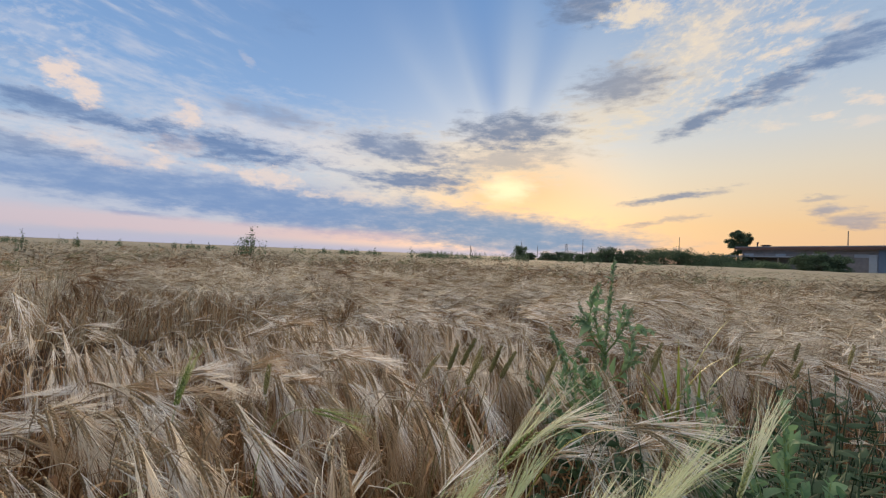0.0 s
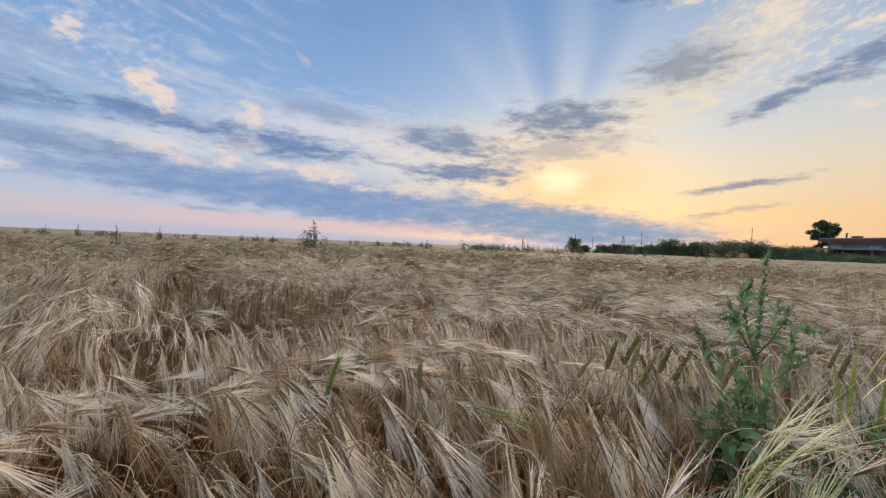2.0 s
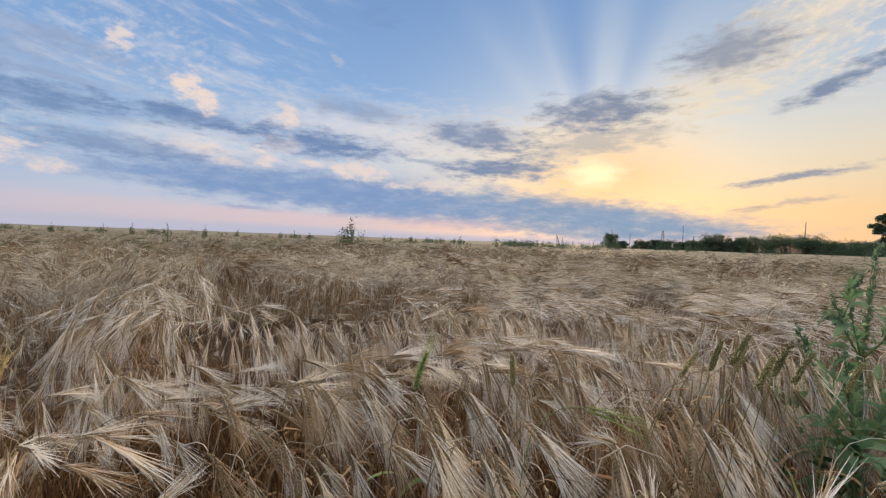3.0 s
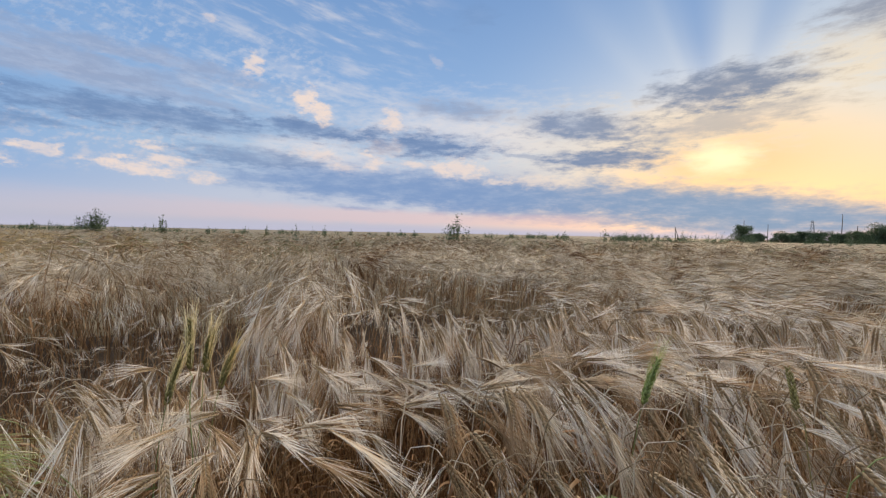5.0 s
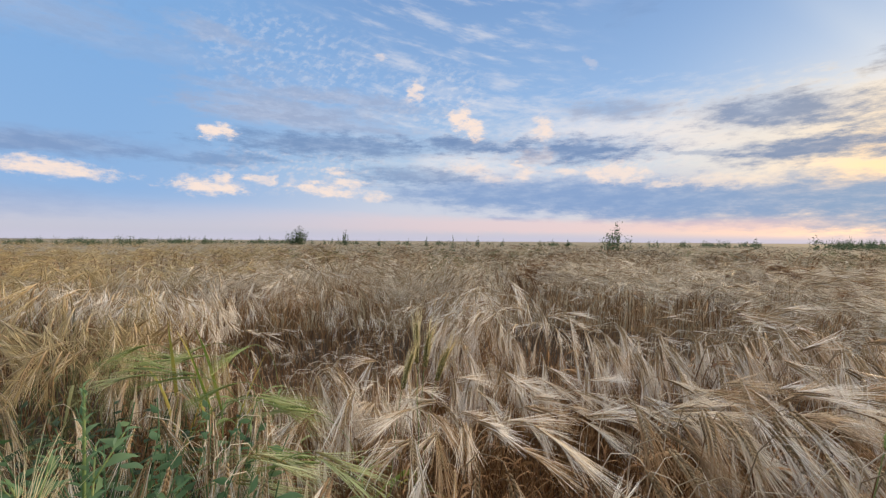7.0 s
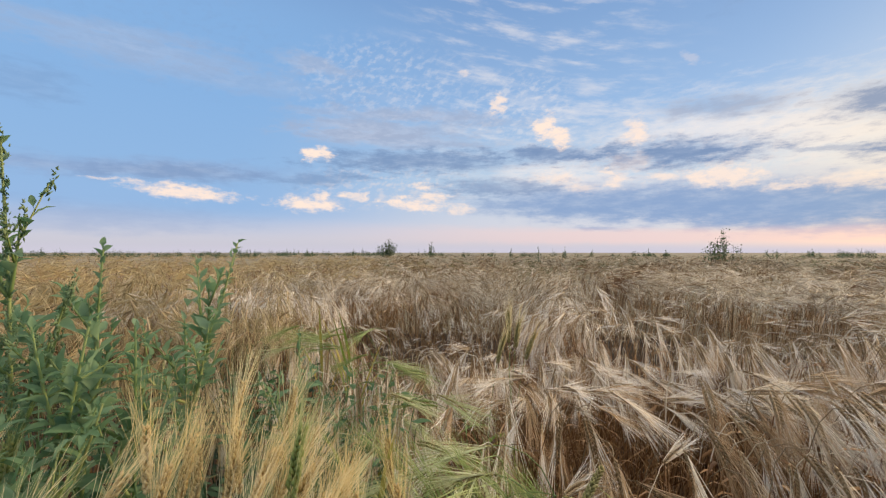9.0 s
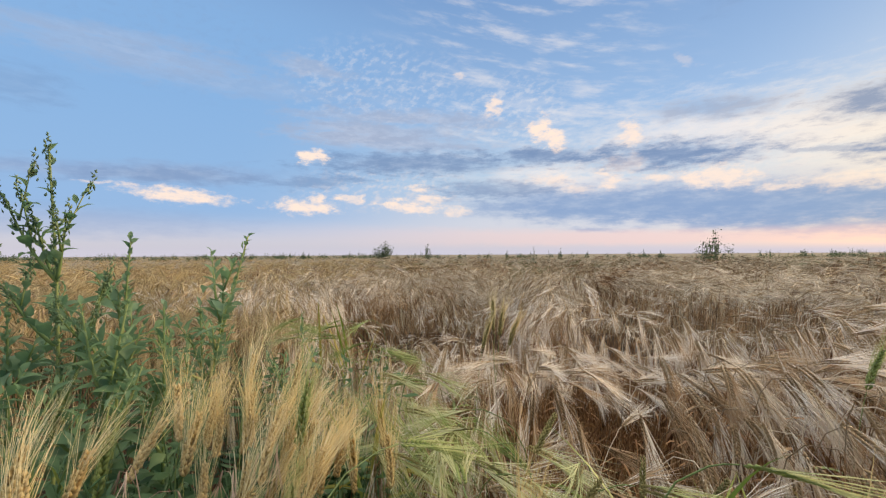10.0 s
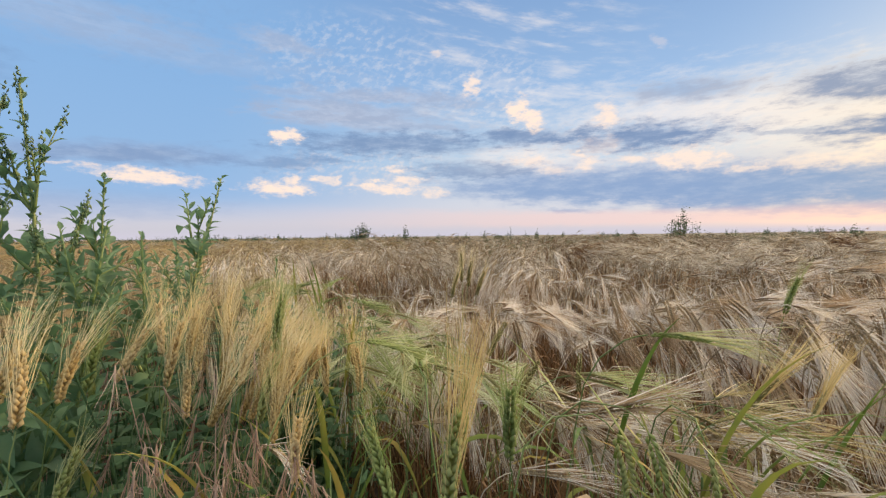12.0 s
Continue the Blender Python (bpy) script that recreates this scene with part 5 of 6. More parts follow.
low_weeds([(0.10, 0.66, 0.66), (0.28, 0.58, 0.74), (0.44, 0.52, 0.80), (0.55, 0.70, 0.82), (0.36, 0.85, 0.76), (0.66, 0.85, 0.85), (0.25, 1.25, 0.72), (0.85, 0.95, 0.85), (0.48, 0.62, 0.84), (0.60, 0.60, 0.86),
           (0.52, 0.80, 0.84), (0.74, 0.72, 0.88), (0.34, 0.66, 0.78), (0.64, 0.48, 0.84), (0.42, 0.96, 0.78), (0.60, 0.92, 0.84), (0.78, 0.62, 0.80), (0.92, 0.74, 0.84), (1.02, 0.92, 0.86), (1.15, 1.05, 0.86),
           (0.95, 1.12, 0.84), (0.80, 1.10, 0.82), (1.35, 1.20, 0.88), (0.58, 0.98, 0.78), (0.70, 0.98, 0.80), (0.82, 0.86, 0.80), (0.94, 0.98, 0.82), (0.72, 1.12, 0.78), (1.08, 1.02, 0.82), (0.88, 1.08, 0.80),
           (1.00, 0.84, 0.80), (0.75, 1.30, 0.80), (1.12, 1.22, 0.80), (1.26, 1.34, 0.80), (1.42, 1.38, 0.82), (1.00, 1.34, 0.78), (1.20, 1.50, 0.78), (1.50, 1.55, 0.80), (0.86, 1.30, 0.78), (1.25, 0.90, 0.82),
           (1.45, 1.10, 0.82), (1.10, 0.75, 0.80), (0.50, 1.20, 0.76), (0.62, 1.14, 0.78), (1.30, 0.70, 0.80), (1.60, 1.30, 0.80), (0.75, 0.50, 0.80), (0.90, 0.55, 0.80), (-2.11, 0.11, 0.70), (-2.28, -0.03, 0.72), (-1.92, 0.22, 0.68), (-2.00, 0.05, 0.72), (-2.20, 0.20, 0.68), (-1.82, 0.12, 0.70), (-2.35, 0.10, 0.70), (-2.12, -0.02, 0.70)], 78, SHADED_LEAF, "low dark green leafy weed under the cereals")


def shoot(x, y, height, seed):
    """A leafy green shoot of tall blades."""
    g = np.random.default_rng(seed)
    thing = new("cereal_shoot")
    thing.empty_display_size = 0.05
    thing.matrix_basis = Matrix.Translation((x, y, 0))
    part("stem", mesh_of("stem", *tube([(0, 0, 0), (0.005, 0, height * 0.4), (0, 0.004, height * 0.75)], (0.003, 0.0026, 0.0018), 5), [GREEN_STEM]), thing)
    for k in range(4):
        a, long = k * 1.9 + g.uniform(-0.4, 0.4), height * g.uniform(0.3, 0.42)
        h = np.array([math.cos(a), math.sin(a), 0])
        f = np.linspace(0, 1, 9)
        o = np.array([0, 0, height * (0.42 + 0.1 * k)])
        bend = g.uniform(0.05, 0.4)
        q = o + np.outer(f * 0.22 + bend * f**2.4 * 0.5, h) * long * 1.6 + np.outer(f - bend * 0.75 * f**3, (0, 0, 1)) * long
        part("blade", mesh_of("blade", *ribbon(q, 0.010 * np.sin(math.pi * (0.22 + 0.77 * f)), np.cross(h, (0, 0, 1)), 0.4), [YELLOW_BLADE]), thing)
    return tagged(thing, "green cereal shoot with tall blades yellowing at the tips", "cereal plant", "green cereal shoots")


for i, (x, y, h) in enumerate([(-0.69, 0.31, 0.95), (-0.56, 0.31, 0.95), (-0.47, 0.27, 0.90), (-2.10, 0.34, 0.94), (-2.00, 0.30, 0.92), (0.90, 1.54, 1.04), (0.94, 1.49, 1.0), (0.86, 1.50, 0.98), (-0.84, -0.08, 0.80), (-0.95, -0.22, 0.86),
                               (-1.12, -0.36, 0.90), (-0.74, -0.16, 0.74), (-1.22, 0.06, 0.90), (-0.40, 0.24, 0.86), (-0.43, 0.21, 0.90), (-0.50, 0.22, 0.92), (-0.36, 0.22, 0.88), (-2.18, 0.24, 0.92), (-1.0, -0.06, 0.86), (0.20, 0.95, 0.92), (-0.55, 0.40, 0.86), (-0.52, 0.45, 0.84), (-0.57, 0.36, 0.88), (-0.49, 0.48, 0.85)]):
    shoot(x, y, h, 300 + i)

BROME = surface("brome_grass", [(0.34, 0.21, 0.15), (0.54, 0.38, 0.29), (0.70, 0.56, 0.46)], 30, 0.6, 0, 0.3, 2.0)


def brome(x, y, height, seed):
    g = np.random.default_rng(seed)
    thing = new("brome_grass")
    thing.empty_display_size = 0.05
    thing.matrix_basis = Matrix.Translation((x, y, 0))
    f = np.linspace(0, 1, 9)[:, None]
    a = g.uniform(0, 6.28)
    line = np.array([0, 0, height]) * f + np.array([math.cos(a), math.sin(a), 0]) * 0.10 * f**3
    part("stem", mesh_of("stem", *tube(line, np.linspace(0.0016, 0.0007, 9), 4), [BROME]), thing)
    for k in range(14):
        o = line[4] + (line[8] - line[4]) * (0.3 + 0.7 * k / 13)
        b = k * 2.4
        h = np.array([math.cos(b), math.sin(b), 0])
        tip = o + h * g.uniform(0.02, 0.05) + np.array([0, 0, 0.012])
        out = [tube([o, (o + tip) / 2 + (0, 0, 0.008), tip], (0.0005, 0.0005, 0.0004), 3)]
        d = unit(h * 0.35 + np.array([0, 0, -1]))
        q = [tip + d * s for s in (0, 0.008, 0.018, 0.028)]
        out.append(tube(q, (0.0006, 0.0016, 0.0013, 0.0004), 5))
        for b in range(11):
            out.append(ribbon([q[1 + b % 3], q[1 + b % 3] + unit(d + g.normal(0, 0.2, 3)) * 0.055], (0.0012, 0.0004), g.normal(size=3)))
        part("spikelet", mesh_of("spikelet", *joined(out), [BROME]), thing)
    return tagged(thing, "dry pinkish brome grass with drooping bristly spikelets", "grass", "brome grass under the wheat")


for i, (x, y, h) in enumerate([(-0.86, -0.26, 0.80), (-0.90, -0.22, 0.78), (-0.83, -0.24, 0.76), (-0.95, -0.28, 0.80), (-0.88, -0.32, 0.79), (-0.92, -0.18, 0.77), (-0.80, -0.28, 0.72), (-0.98, -0.38, 0.80), (-1.02, -0.28, 0.86), (-1.04, -0.25, 0.85), (-1.00, -0.24, 0.83)]):
    brome(x, y, h, 400 + i)


def dry_leaf(x, y, z, size, turn):
    """A broad curled dead leaf caught among the stalks."""
    f = np.linspace(0, 1, 10)
    q = np.stack([np.sin(f * 3.0), 0.1 * f, 0.55 * np.sin(f * math.pi)], -1) * size
    ob = new("dry_leaf", mesh_of("dry_leaf", *ribbon(q, size * 0.75 * np.sin(math.pi * (0.06 + 0.9 * f)), (0, 1, 0), 0.3), [surface("dead_leaf", [(0.42, 0.24, 0.11), (0.58, 0.38, 0.2), (0.7, 0.52, 0.33)], 40, 0.6, 0.3, 0.3, 8.0)]))
    ob.matrix_basis = pose(x, y, z, 0, 15, turn)
    return tagged(ob, "curled tan dead leaf caught among the stalks", "leaf")


dry_leaf(-0.60, 0.045, 0.755, 0.035, 40)
dry_leaf(-0.575, 0.07, 0.75, 0.03, -60)


# ---------------------------------------------------------------- shrubs, hedge and trees far off
def leaf_clump(g, centre, radius, count, size):
    c = np.asarray(centre) + unit_rows(g.normal(size=(count, 3))) * (g.random((count, 1)) ** 0.45) * np.asarray(radius)
    a, b = unit_rows(g.normal(size=(count, 3))), unit_rows(g.normal(size=(count, 3)))
    s = size * g.uniform(0.6, 1.3, (count, 1))
    v = np.stack([c - a * s, c + a * s * 0.9 + b * s * 0.35, c + b * s * 0.9], 1).reshape(-1, 3)
    return v, np.arange(count * 3).reshape(-1, 3)


def unit_rows(v):
    return v / np.linalg.norm(v, axis=1, keepdims=True)


def at_heading(az, dist, z=0.0):
    return (-0.2 - dist * math.sin(radians(az)), dist * math.cos(radians(az)), z)


def shrub(name, az, dist, height, width, seed, label, category, clumps=12, leaves=70, leaf=0.10, airy=0.5, group="", trunk=0.35, spread_z=0.5, foliage=None):
    g = np.random.default_rng(seed)
    thing = new(name)
    thing.matrix_basis = Matrix.Translation(at_heading(az, dist))
    limbs, crown = [], []
    part("trunk", mesh_of("trunk", *tube([(0, 0, 0), (0.03 * width, 0, height * trunk * 0.5), (0, 0.02, height * trunk)], np.array([0.035, 0.028, 0.02]) * height / 2, 6), [BARK]), thing)
    for i in range(clumps):
        a, u = g.uniform(0, 6.28), g.random() ** 0.7
        h = height * (trunk + (1 - trunk) * (0.15 + 0.85 * g.random() ** 0.8))
        wide = width / 2 * (1 - spread_z * (h / height - trunk) / (1 - trunk))
        c = np.array([math.cos(a) * wide * u, math.sin(a) * wide * u, h])
        limbs.append(tube([(0, 0, height * trunk * g.uniform(0.3, 1)), c * (0.5, 0.5, 0.62), c], np.array([0.012, 0.009, 0.004]) * height / 2, 4))
        r = width * g.uniform(0.10, 0.2) * (1 - 0.4 * airy)
        crown.append(leaf_clump(g, c, (r, r, r * g.uniform(0.8, 1.8 if airy > 0.5 else 1.0)), leaves, leaf))
    part("limb", mesh_of("limbs", *joined(limbs), [BARK]), thing)
    part("crown", mesh_of("crown", *joined(crown), [foliage or FAR_LEAF], smoothed=False), thing)
    return tagged(thing, label, category, group)


def twiggy_shrub(az, dist, height, width, seed, label, stems=9, leaf=0.045, dense=60):
    """A self-sown shrub: upright stems that fan from its foot, each with its leaves."""
    g = np.random.default_rng(seed)
    thing = new("shrub")
    thing.matrix_basis = Matrix.Translation(at_heading(az, dist))
    for i in range(stems):
        a, u = i * 2.4 + g.uniform(-0.4, 0.4), (i + 0.5) / stems
        wide = width / 2 * (0.12 + 0.88 * u) * g.uniform(0.8, 1.1)
        tip = np.array([math.cos(a) * wide, math.sin(a) * wide, height * (1 - 0.22 * u) * (1 if i == 0 else g.uniform(0.72, 0.98))])
        f = np.linspace(0, 1, 7)[:, None]
        q = tip * f + np.array([tip[0], tip[1], 0]) * (0.35 * np.sin(f * math.pi)) + g.normal(0, 0.01, (7, 3)) * f
        stem = part("stem", mesh_of("stem", *tube(q, np.linspace(0.012, 0.004, 7) * height / 2, 5), [BARK]), thing)
        n = int(dense * (1.3 - 0.5 * u))
        k = g.random(n) ** 1.15 * 0.76 + 0.24
        o = np.stack([np.interp(k, f[:, 0], q[:, d]) for d in range(3)], 1)
        o = o + g.normal(0, 1, (n, 3)) * (0.045 + 0.10 * np.clip(0.6 - k, 0, 1))[:, None] * width
        b, c = unit_rows(g.normal(size=(n, 3))), unit_rows(g.normal(size=(n, 3)))
        s = leaf * g.uniform(0.6, 1.2, (n, 1)) * (1.2 - 0.5 * k)[:, None]
        v = np.stack([o - b * s * 0.5, o + c * s * 0.4 + b * s * 0.2, o + b * s, o - c * s * 0.35 + b * s * 0.3], 1).reshape(-1, 3)
        t = (np.array([[0, 1, 2], [0, 2, 3]])[None] + np.arange(n)[:, None, None] * 4).reshape(-1, 3)
        part("foliage", mesh_of("foliage", v, t, [FAR_LEAF], smoothed=False), stem)
    return tagged(thing, label, "shrub", "shrubs in the barley")


twiggy_shrub(24.7, 18.3, 2.08, 1.4, 41, "airy dark green self-sown shrub standing in the barley", 17, 0.085, 70)
twiggy_shrub(45.4, 24.5, 1.62, 0.55, 42, "small thin weed shrub in the barley", 6, 0.08, 40)
twiggy_shrub(65.4, 60.0, 3.25, 3.0, 43, "rounded dark shrub on the field's horizon", 16, 0.2, 80)
twiggy_shrub(59.5, 50.0, 2.5, 1.0, 44, "small thin shrub on the field's horizon", 7, 0.15, 50)
for i, (az, dist, h, w) in enumerate([(70.0, 70, 2.0, 1.0), (48.5, 55, 1.8, 0.7), (51.0, 60, 1.6, 1.4), (38.0, 55, 1.5, 0.7), (41.5, 46, 1.8, 0.6), (33.0, 60, 1.5, 0.9), (9.2, 50, 1.8, 1.6), (4.2, 52, 2.1, 1.3), (16.0, 60, 1.6, 1.2), (55.0, 58, 1.5, 0.7), (76.0, 66, 1.6, 0.9), (29.5, 52, 1.5, 0.6)]):
    twiggy_shrub(az, dist, h, w, 50 + i, "small weedy shrub rising over the barley far off", 7, 0.14, 34)
# hedge and bushes at the field's far side
hedge = [(-10.6, 116, 4.6, 3.4), (-12.0, 122, 2.5, 2.6), (-14.4, 128, 2.9, 4.0), (-15.8, 130, 3.3, 3.6), (-17.3, 128, 3.2, 4.2), (-18.6, 130, 2.7, 3.4), (-20.1, 122, 3.2, 3.2), (-21.3, 116, 3.6, 3.2), (-22.0, 114, 5.0, 4.6), (-22.9, 116, 3.3, 3.2),
         (-24.1, 112, 4.2, 3.8), (-25.4, 112, 4.5, 4.2), (-26.8, 112, 4.7, 5.0), (-28.4, 112, 5.0, 5.4), (-29.9, 112, 4.9, 5.0), (-31.3, 114, 3.9, 4.6), (-32.6, 112, 3.7, 5.0), (-33.9, 108, 3.7, 5.0), (-35.0, 104, 3.1, 5.0), (-36.2, 100, 1.8, 5.0), (-37.5, 92, 1.5, 4.4), (-38.9, 88, 1.5, 4.0),
         (-41.6, 82, 3.4, 3.0), (-42.8, 80, 3.5, 3.2), (-43.9, 80, 3.3, 2.6)]
for i, (az, dist, h, w) in enumerate(hedge):
    shrub("hedge_bush", az, dist, 0.4 + h * 0.78, w * 1.45, 80 + i, "dense dark green bush in the hedge beyond the field", "bush", 50, 110, 0.17, 0.1, "bushes of the hedge", 0.03, 0.25)


def fringe():
    """Tall weeds along the field's far rim."""
    g = np.random.default_rng(9)
    out = []
    for az0, az1, dist, n, h0, h1 in ((-8, 2.6, 72, 260, 0.9, 1.9), (6, 22, 80, 120, 0.9, 1.6), (26, 60, 75, 150, 0.85, 1.4), (60, 108, 85, 640, 0.95, 1.6), (-34, -8, 80, 160, 1.0, 1.9), (82, 108, 60, 160, 1.0, 1.45)):
        spots = g.uniform(az0, az1, max(5, n // 9))
        for i in range(n):
            p = np.array(at_heading(spots[g.integers(0, len(spots))] + g.normal(0, 0.5), dist * g.uniform(0.75, 1.25)))
            h = g.uniform(h0, h1) * (1 if g.random() < 0.85 else 1.25)
            for k in range(2):
                out.append(ribbon([p, p + (0, 0, h * 0.6), p + (g.normal(0, 0.16), g.normal(0, 0.16), h * g.uniform(0.85, 1.05))], [0.05, 0.04, 0.015], (0.8, 0.6, 0)))
            out.append(leaf_clump(g, p + (0, 0, h * 0.62), (0.26, 0.26, h * 0.32), 22, 0.085))
            out.append(leaf_clump(g, p + (g.normal(0, 0.3), g.normal(0, 0.3), h * 0.45), (0.34, 0.34, h * 0.22), 14, 0.10))
    v, t = joined(out)
    return tagged(new("rim_weeds", mesh_of("rim_weeds", v, t, [FAR_LEAF], smoothed=False)), "dark green weeds along the far rim of the field", "weeds", kind="stuff")


fringe()


def umbrella_tree():
    g = np.random.default_rng(5)
    thing = new("tree")
    thing.matrix_basis = Matrix.Translation(at_heading(-35.7, 114)) @ Matrix.Diagonal((0.98, 0.98, 1.28, 1))
    part("trunk", mesh_of("trunk", *tube([(0, 0, 0), (0.1, 0, 1.6), (-0.1, 0, 3.0), (0.1, 0, 4.4), (0.3, 0, 5.6)], [0.30, 0.26, 0.22, 0.16, 0.08], 8), [BARK]), thing)
    crown = []
    for x, y, z, rx, rz in ((-0.3, 0, 6.3, 1.6, 0.6), (1.0, 0.3, 6.4, 1.5, 0.5), (0.2, -0.5, 5.6, 1.8, 0.5), (1.7, 0, 5.3, 1.2, 0.5), (-1.6, 0.2, 5.3, 1.1, 0.5), (-1.2, 0, 4.4, 1.6, 0.45), (0.9, 0.4, 4.5, 1.4, 0.4), (-0.2, 0.6, 6.9, 1.0, 0.3), (1.4, -0.4, 6.0, 1.3, 0.5), (-0.6, 0, 3.3, 0.9, 0.5)):
        part("limb", mesh_of("limb", *tube([(0, 0, z * 0.55), (x * 0.5, y * 0.5, z * 0.8), (x, y, z)], [0.09, 0.06, 0.03], 5), [BARK]), thing)
        for k in range(5):
            crown.append(leaf_clump(g, (x + g.normal(0, rx * 0.45), y + g.normal(0, rx * 0.4), z + g.normal(0, rz * 0.4)), (rx * 0.5, rx * 0.5, rz * 0.75), 190, 0.2))
    part("crown", mesh_of("crown", *joined(crown), [FAR_LEAF], smoothed=False), thing)
    return tagged(thing, "dark spreading tree with tiered flat crown beside the shed", "tree")


umbrella_tree()


def pole(az, dist, height, lean=0.0, arm=True):
    thing = new("utility_pole")
    thing.matrix_basis = Matrix.Translation(at_heading(az, dist)) @ Matrix.Rotation(radians(lean), 4, "Y")
    part("post", mesh_of("post", *tube([(0, 0, 0), (0, 0, height / 2), (0, 0, height)], [0.10, 0.09, 0.075], 8), [POLE_WOOD]), thing)
    if arm:
        part("cross_arm", mesh_of("cross_arm", *box(-0.55, -0.05, height - 0.55, 0.55, 0.05, height - 0.45), [POLE_WOOD]), thing)
        for x in (-0.45, 0.45):
            part("insulator", mesh_of("insulator", *tube([(x, 0, height - 0.45), (x, 0, height - 0.36), (x, 0, height - 0.27)], [0.035, 0.05, 0.03], 6), [STEEL]), thing)
    return tagged(thing, "weathered wooden utility pole beyond the field", "utility pole", "utility poles")


for az, dist, h in ((-29.9, 140, 9.1), (-44.6, 100, 8.1), (-18.8, 150, 8.3), (-13.0, 170, 6.2), (-10.85, 160, 7.2)):
    pole(az, dist, h, arm=False)
pole(-19.9, 150, 5.2, arm=False)


def pylon(az, dist, height):
    thing = new("lattice_pylon")
    thing.matrix_basis = Matrix.Translation(at_heading(az, dist))
    feet = [(sx * 1.6, sy * 1.6, 0) for sx in (-1, 1) for sy in (-1, 1)]
    for fx, fy, _ in feet:
        part("leg", mesh_of("leg", *tube([(fx, fy, 0), (fx * 0.25, fy * 0.25, height)], [0.14, 0.11], 4), [STEEL]), thing)
    for k in range(7):
        z0, z1 = height * k / 7, height * (k + 1) / 7
        w0, w1 = 1.6 * (1 - 0.75 * k / 7), 1.6 * (1 - 0.75 * (k + 1) / 7)
        for s in (-1, 1):
            part("brace", mesh_of("brace", *tube([(-s * w0, -w0, z0), (s * w1, -w1, z1)], [0.07, 0.07], 4), [STEEL]), thing)
    for z in (height * 0.78, height * 0.92):
        part("cross_arm", mesh_of("cross_arm", *box(-1.5, -0.12, z, 1.5, 0.12, z + 0.18), [STEEL]), thing)
    return tagged(thing, "grey steel lattice pylon far beyond the field", "pylon")


pylon(-16.7, 380, 15.0)


def leaning_frame():
    """Two thin poles that lean together at the field's rim."""
    thing = new("leaning_poles")
    thing.matrix_basis = Matrix.Translation(at_heading(-4.2, 78))
    for a, b in (((-0.2, 0, 0), (-0.35, 0, 3.0)), ((0.55, 0, 0), (-0.32, 0, 2.7))):
        part("pole", mesh_of("pole", *tube([a, b], [0.07, 0.05], 6), [POLE_WOOD]), thing)
    return tagged(thing, "two dark wooden poles leaning together at the field's rim", "poles")


leaning_frame()


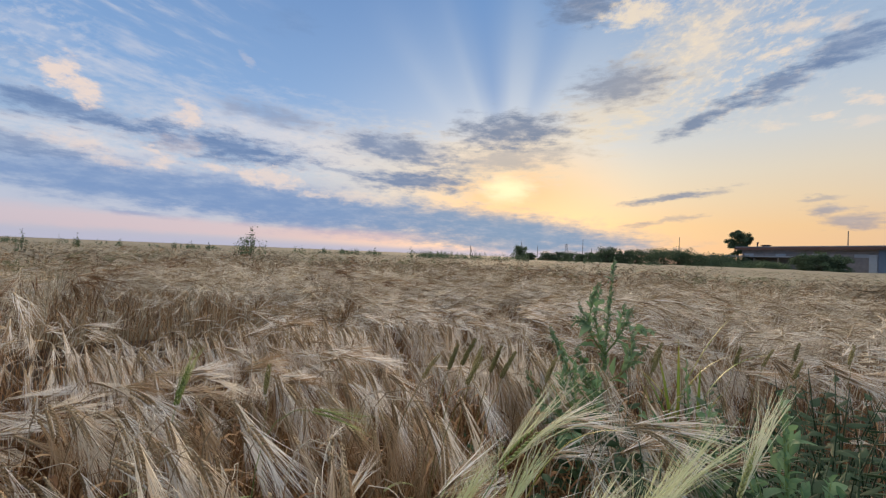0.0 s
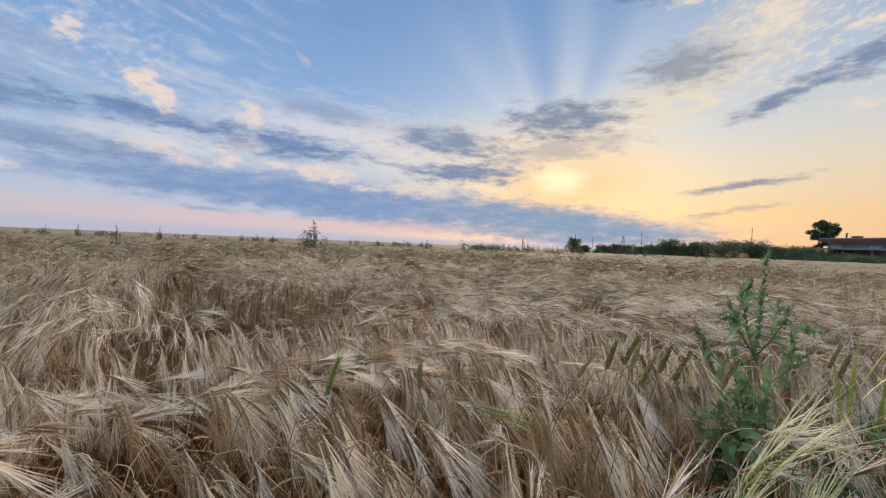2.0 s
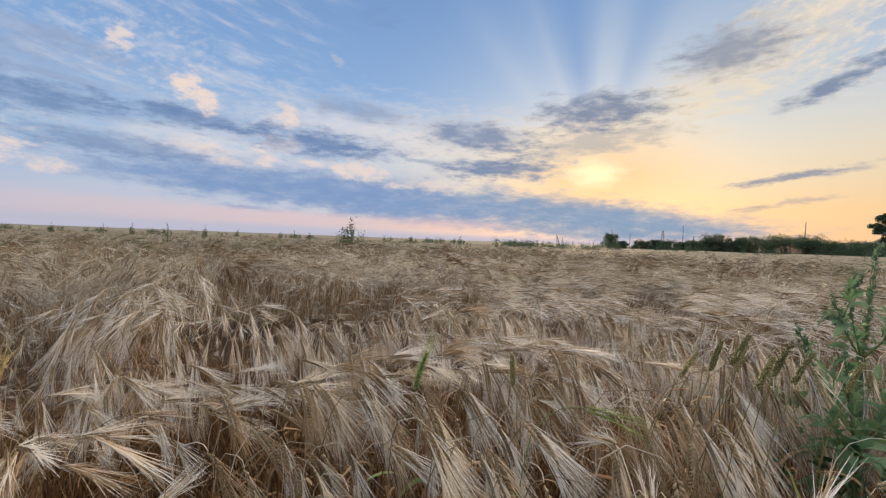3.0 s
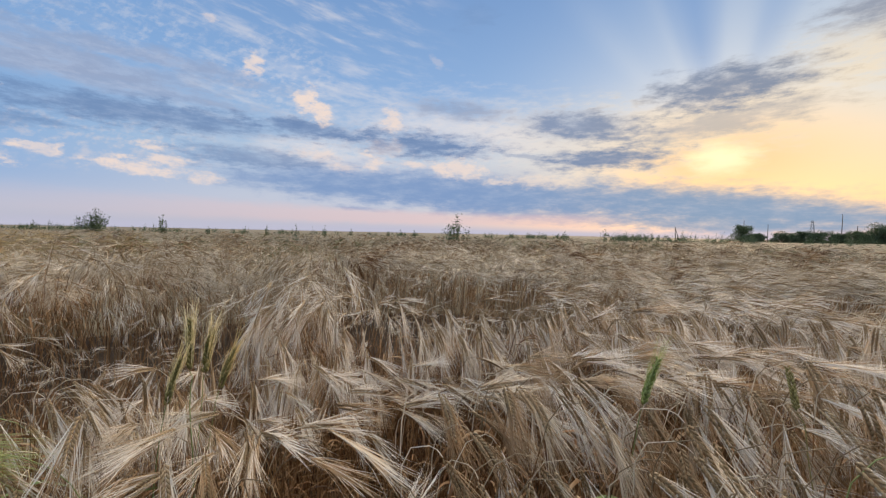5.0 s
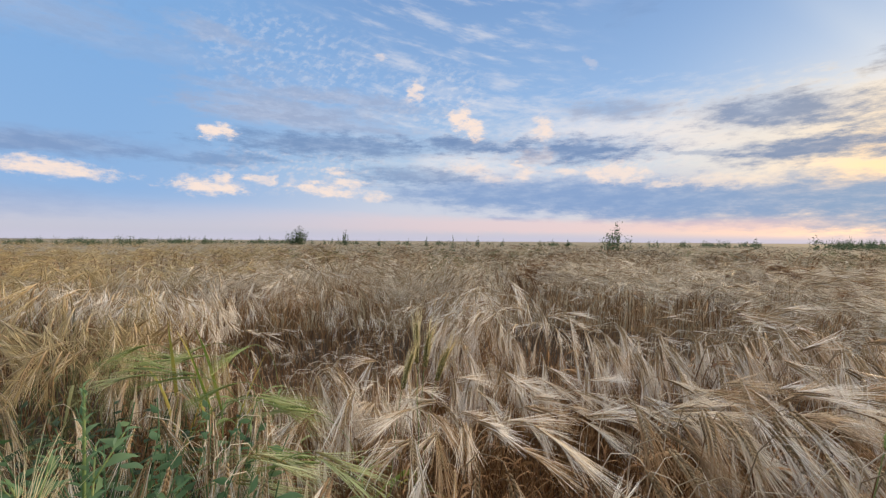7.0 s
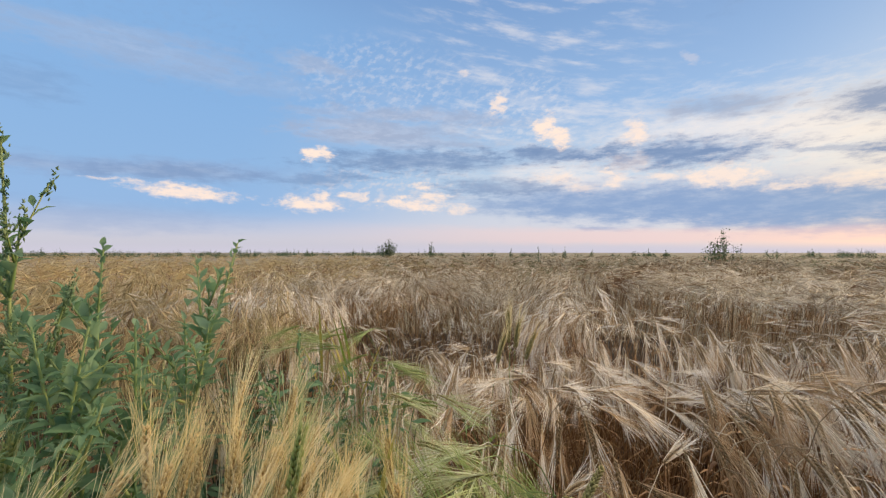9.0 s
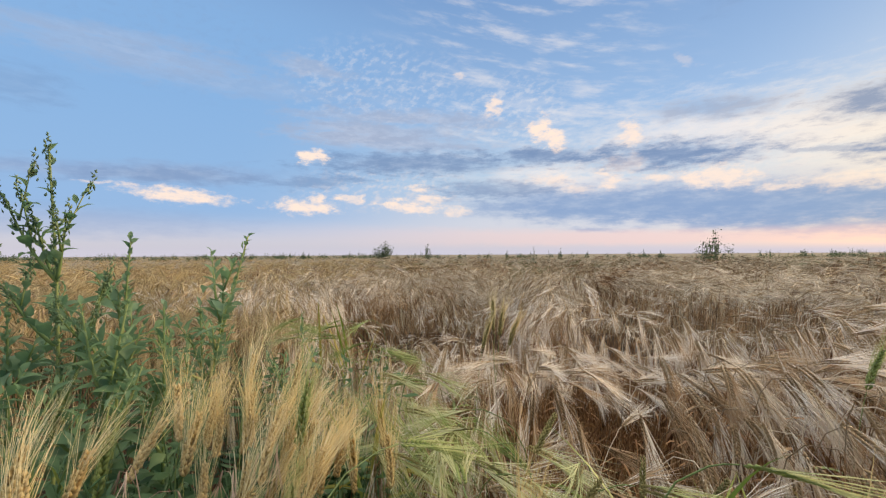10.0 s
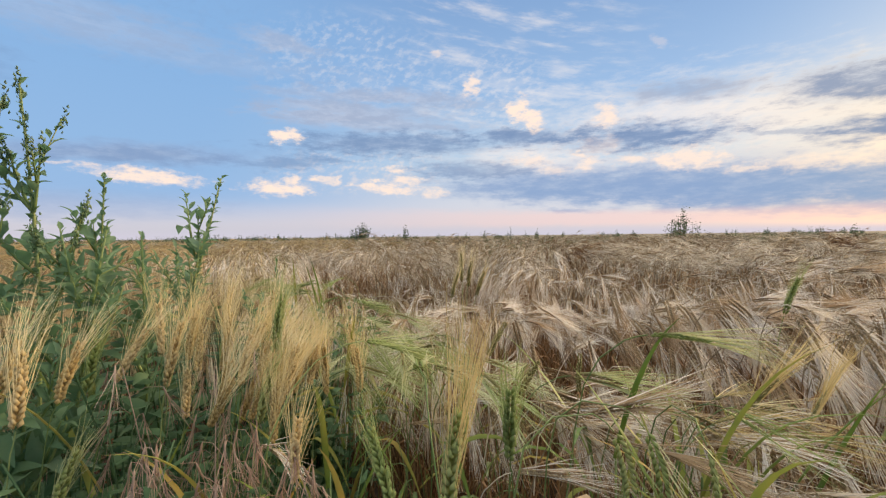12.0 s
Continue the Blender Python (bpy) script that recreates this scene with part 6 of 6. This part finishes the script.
# ---------------------------------------------------------------- the farm shed
def shed():
    """A long low shed; its front runs along local x, local y points away from the field."""
    thing = new("farm_shed")
    a, b = Vector(at_heading(-36.1, 110)), Vector(at_heading(-52.0, 92))
    turn = math.atan2((b - a).y, (b - a).x)
    long = (b - a).length / 1.36
    thing.matrix_basis = Matrix.Translation(a) @ Matrix.Rotation(turn, 4, "Z") @ Matrix.Scale(1.36, 4)
    door0 = 17.2
    # local y > 0 lies to the left of the way from a to b, which is the far side
    wall = [box(0, 0, 0, 9.4, 0.3, 3.55), box(9.4, 0, 2.3, 10.6, 0.3, 3.55), box(10.6, 0, 0, door0, 0.3, 3.55), box(0, 0.3, 0, 0.3, 8, 3.55), box(0, 8, 0, long, 8.3, 3.55), box(long - 0.3, 0.3, 0, long, 8, 3.55), box(door0 + 9.0, 0, 0, long, 0.3, 3.55)]
    part("wall", mesh_of("wall", *joined(wall), [PLASTER], smoothed=False), thing)
    part("roof", mesh_of("roof", *joined([box(-0.6, -0.7, 3.85, long + 0.6, 8.9, 4.0), box(-0.5, -0.6, 3.55, long + 0.5, 8.8, 3.85)]), [SLATE], smoothed=False), thing)
    part("fascia", mesh_of("fascia", *box(-0.62, -0.76, 3.50, long + 0.62, -0.704, 3.88), [RUST], smoothed=False), thing, label="rust-brown eaves board")
    for i in range(10):
        x = 0.4 + i * 1.6
        if x < door0 - 1.2:
            part("cladding_board", mesh_of("cladding_board", *box(x, -0.03, 2.55, x + 1.5, -0.004, 2.95), [WHITEWASH if i % 3 == 0 else PLASTER], smoothed=False), thing)
    for x in (8.6, 16.35):
        part("pier", mesh_of("pier", *box(x, -0.14, 0, x + 0.8, -0.004, 2.9), [WHITEWASH], smoothed=False), thing, label="whitewashed pier")
    for i in range(6):
        x = door0 + i * 1.5
        part("door_panel", mesh_of("door_panel", *joined([box(x, -0.05, 0.05, x + 1.46, 0.08, 3.5), box(x + 0.68, -0.09, 0.05, x + 0.78, -0.054, 3.5)]), [BLUE_DOOR], smoothed=False), thing, label="blue-grey sheet metal door panel")
    part("porch_roof", mesh_of("porch_roof", *joined([box(-3.0, -3.2, 2.35, 8.0, -0.8, 2.47), box(-3.0, -0.8, 2.47, 8.0, -0.004, 2.6)]), [SLATE], smoothed=False), thing, label="grey lean-to roof")
    for x in (-2.8, 0.8, 4.4, 7.8):
        part("post", mesh_of("post", *box(x, -3.1, 0, x + 0.14, -2.96, 2.346), [POLE_WOOD], smoothed=False), thing)
    part("roof_vent", mesh_of("roof_vent", *joined([box(2.6, 0.6, 4.0, 3.5, 1.2, 4.22), box(2.5, 0.5, 4.224, 3.6, 1.3, 4.3)]), [RUST], smoothed=False), thing, label="small dark roof vent")
    part("stovepipe", mesh_of("stovepipe", *tube([(1.7, 0.9, 4.0), (1.7, 0.9, 4.4), (1.75, 0.9, 4.75)], [0.10, 0.10, 0.14], 8), [RUST]), thing, label="rusty stovepipe on the roof")
    return tagged(thing, "long low grey farm shed with rust-edged roof and blue-grey doors", "shed")


shed()
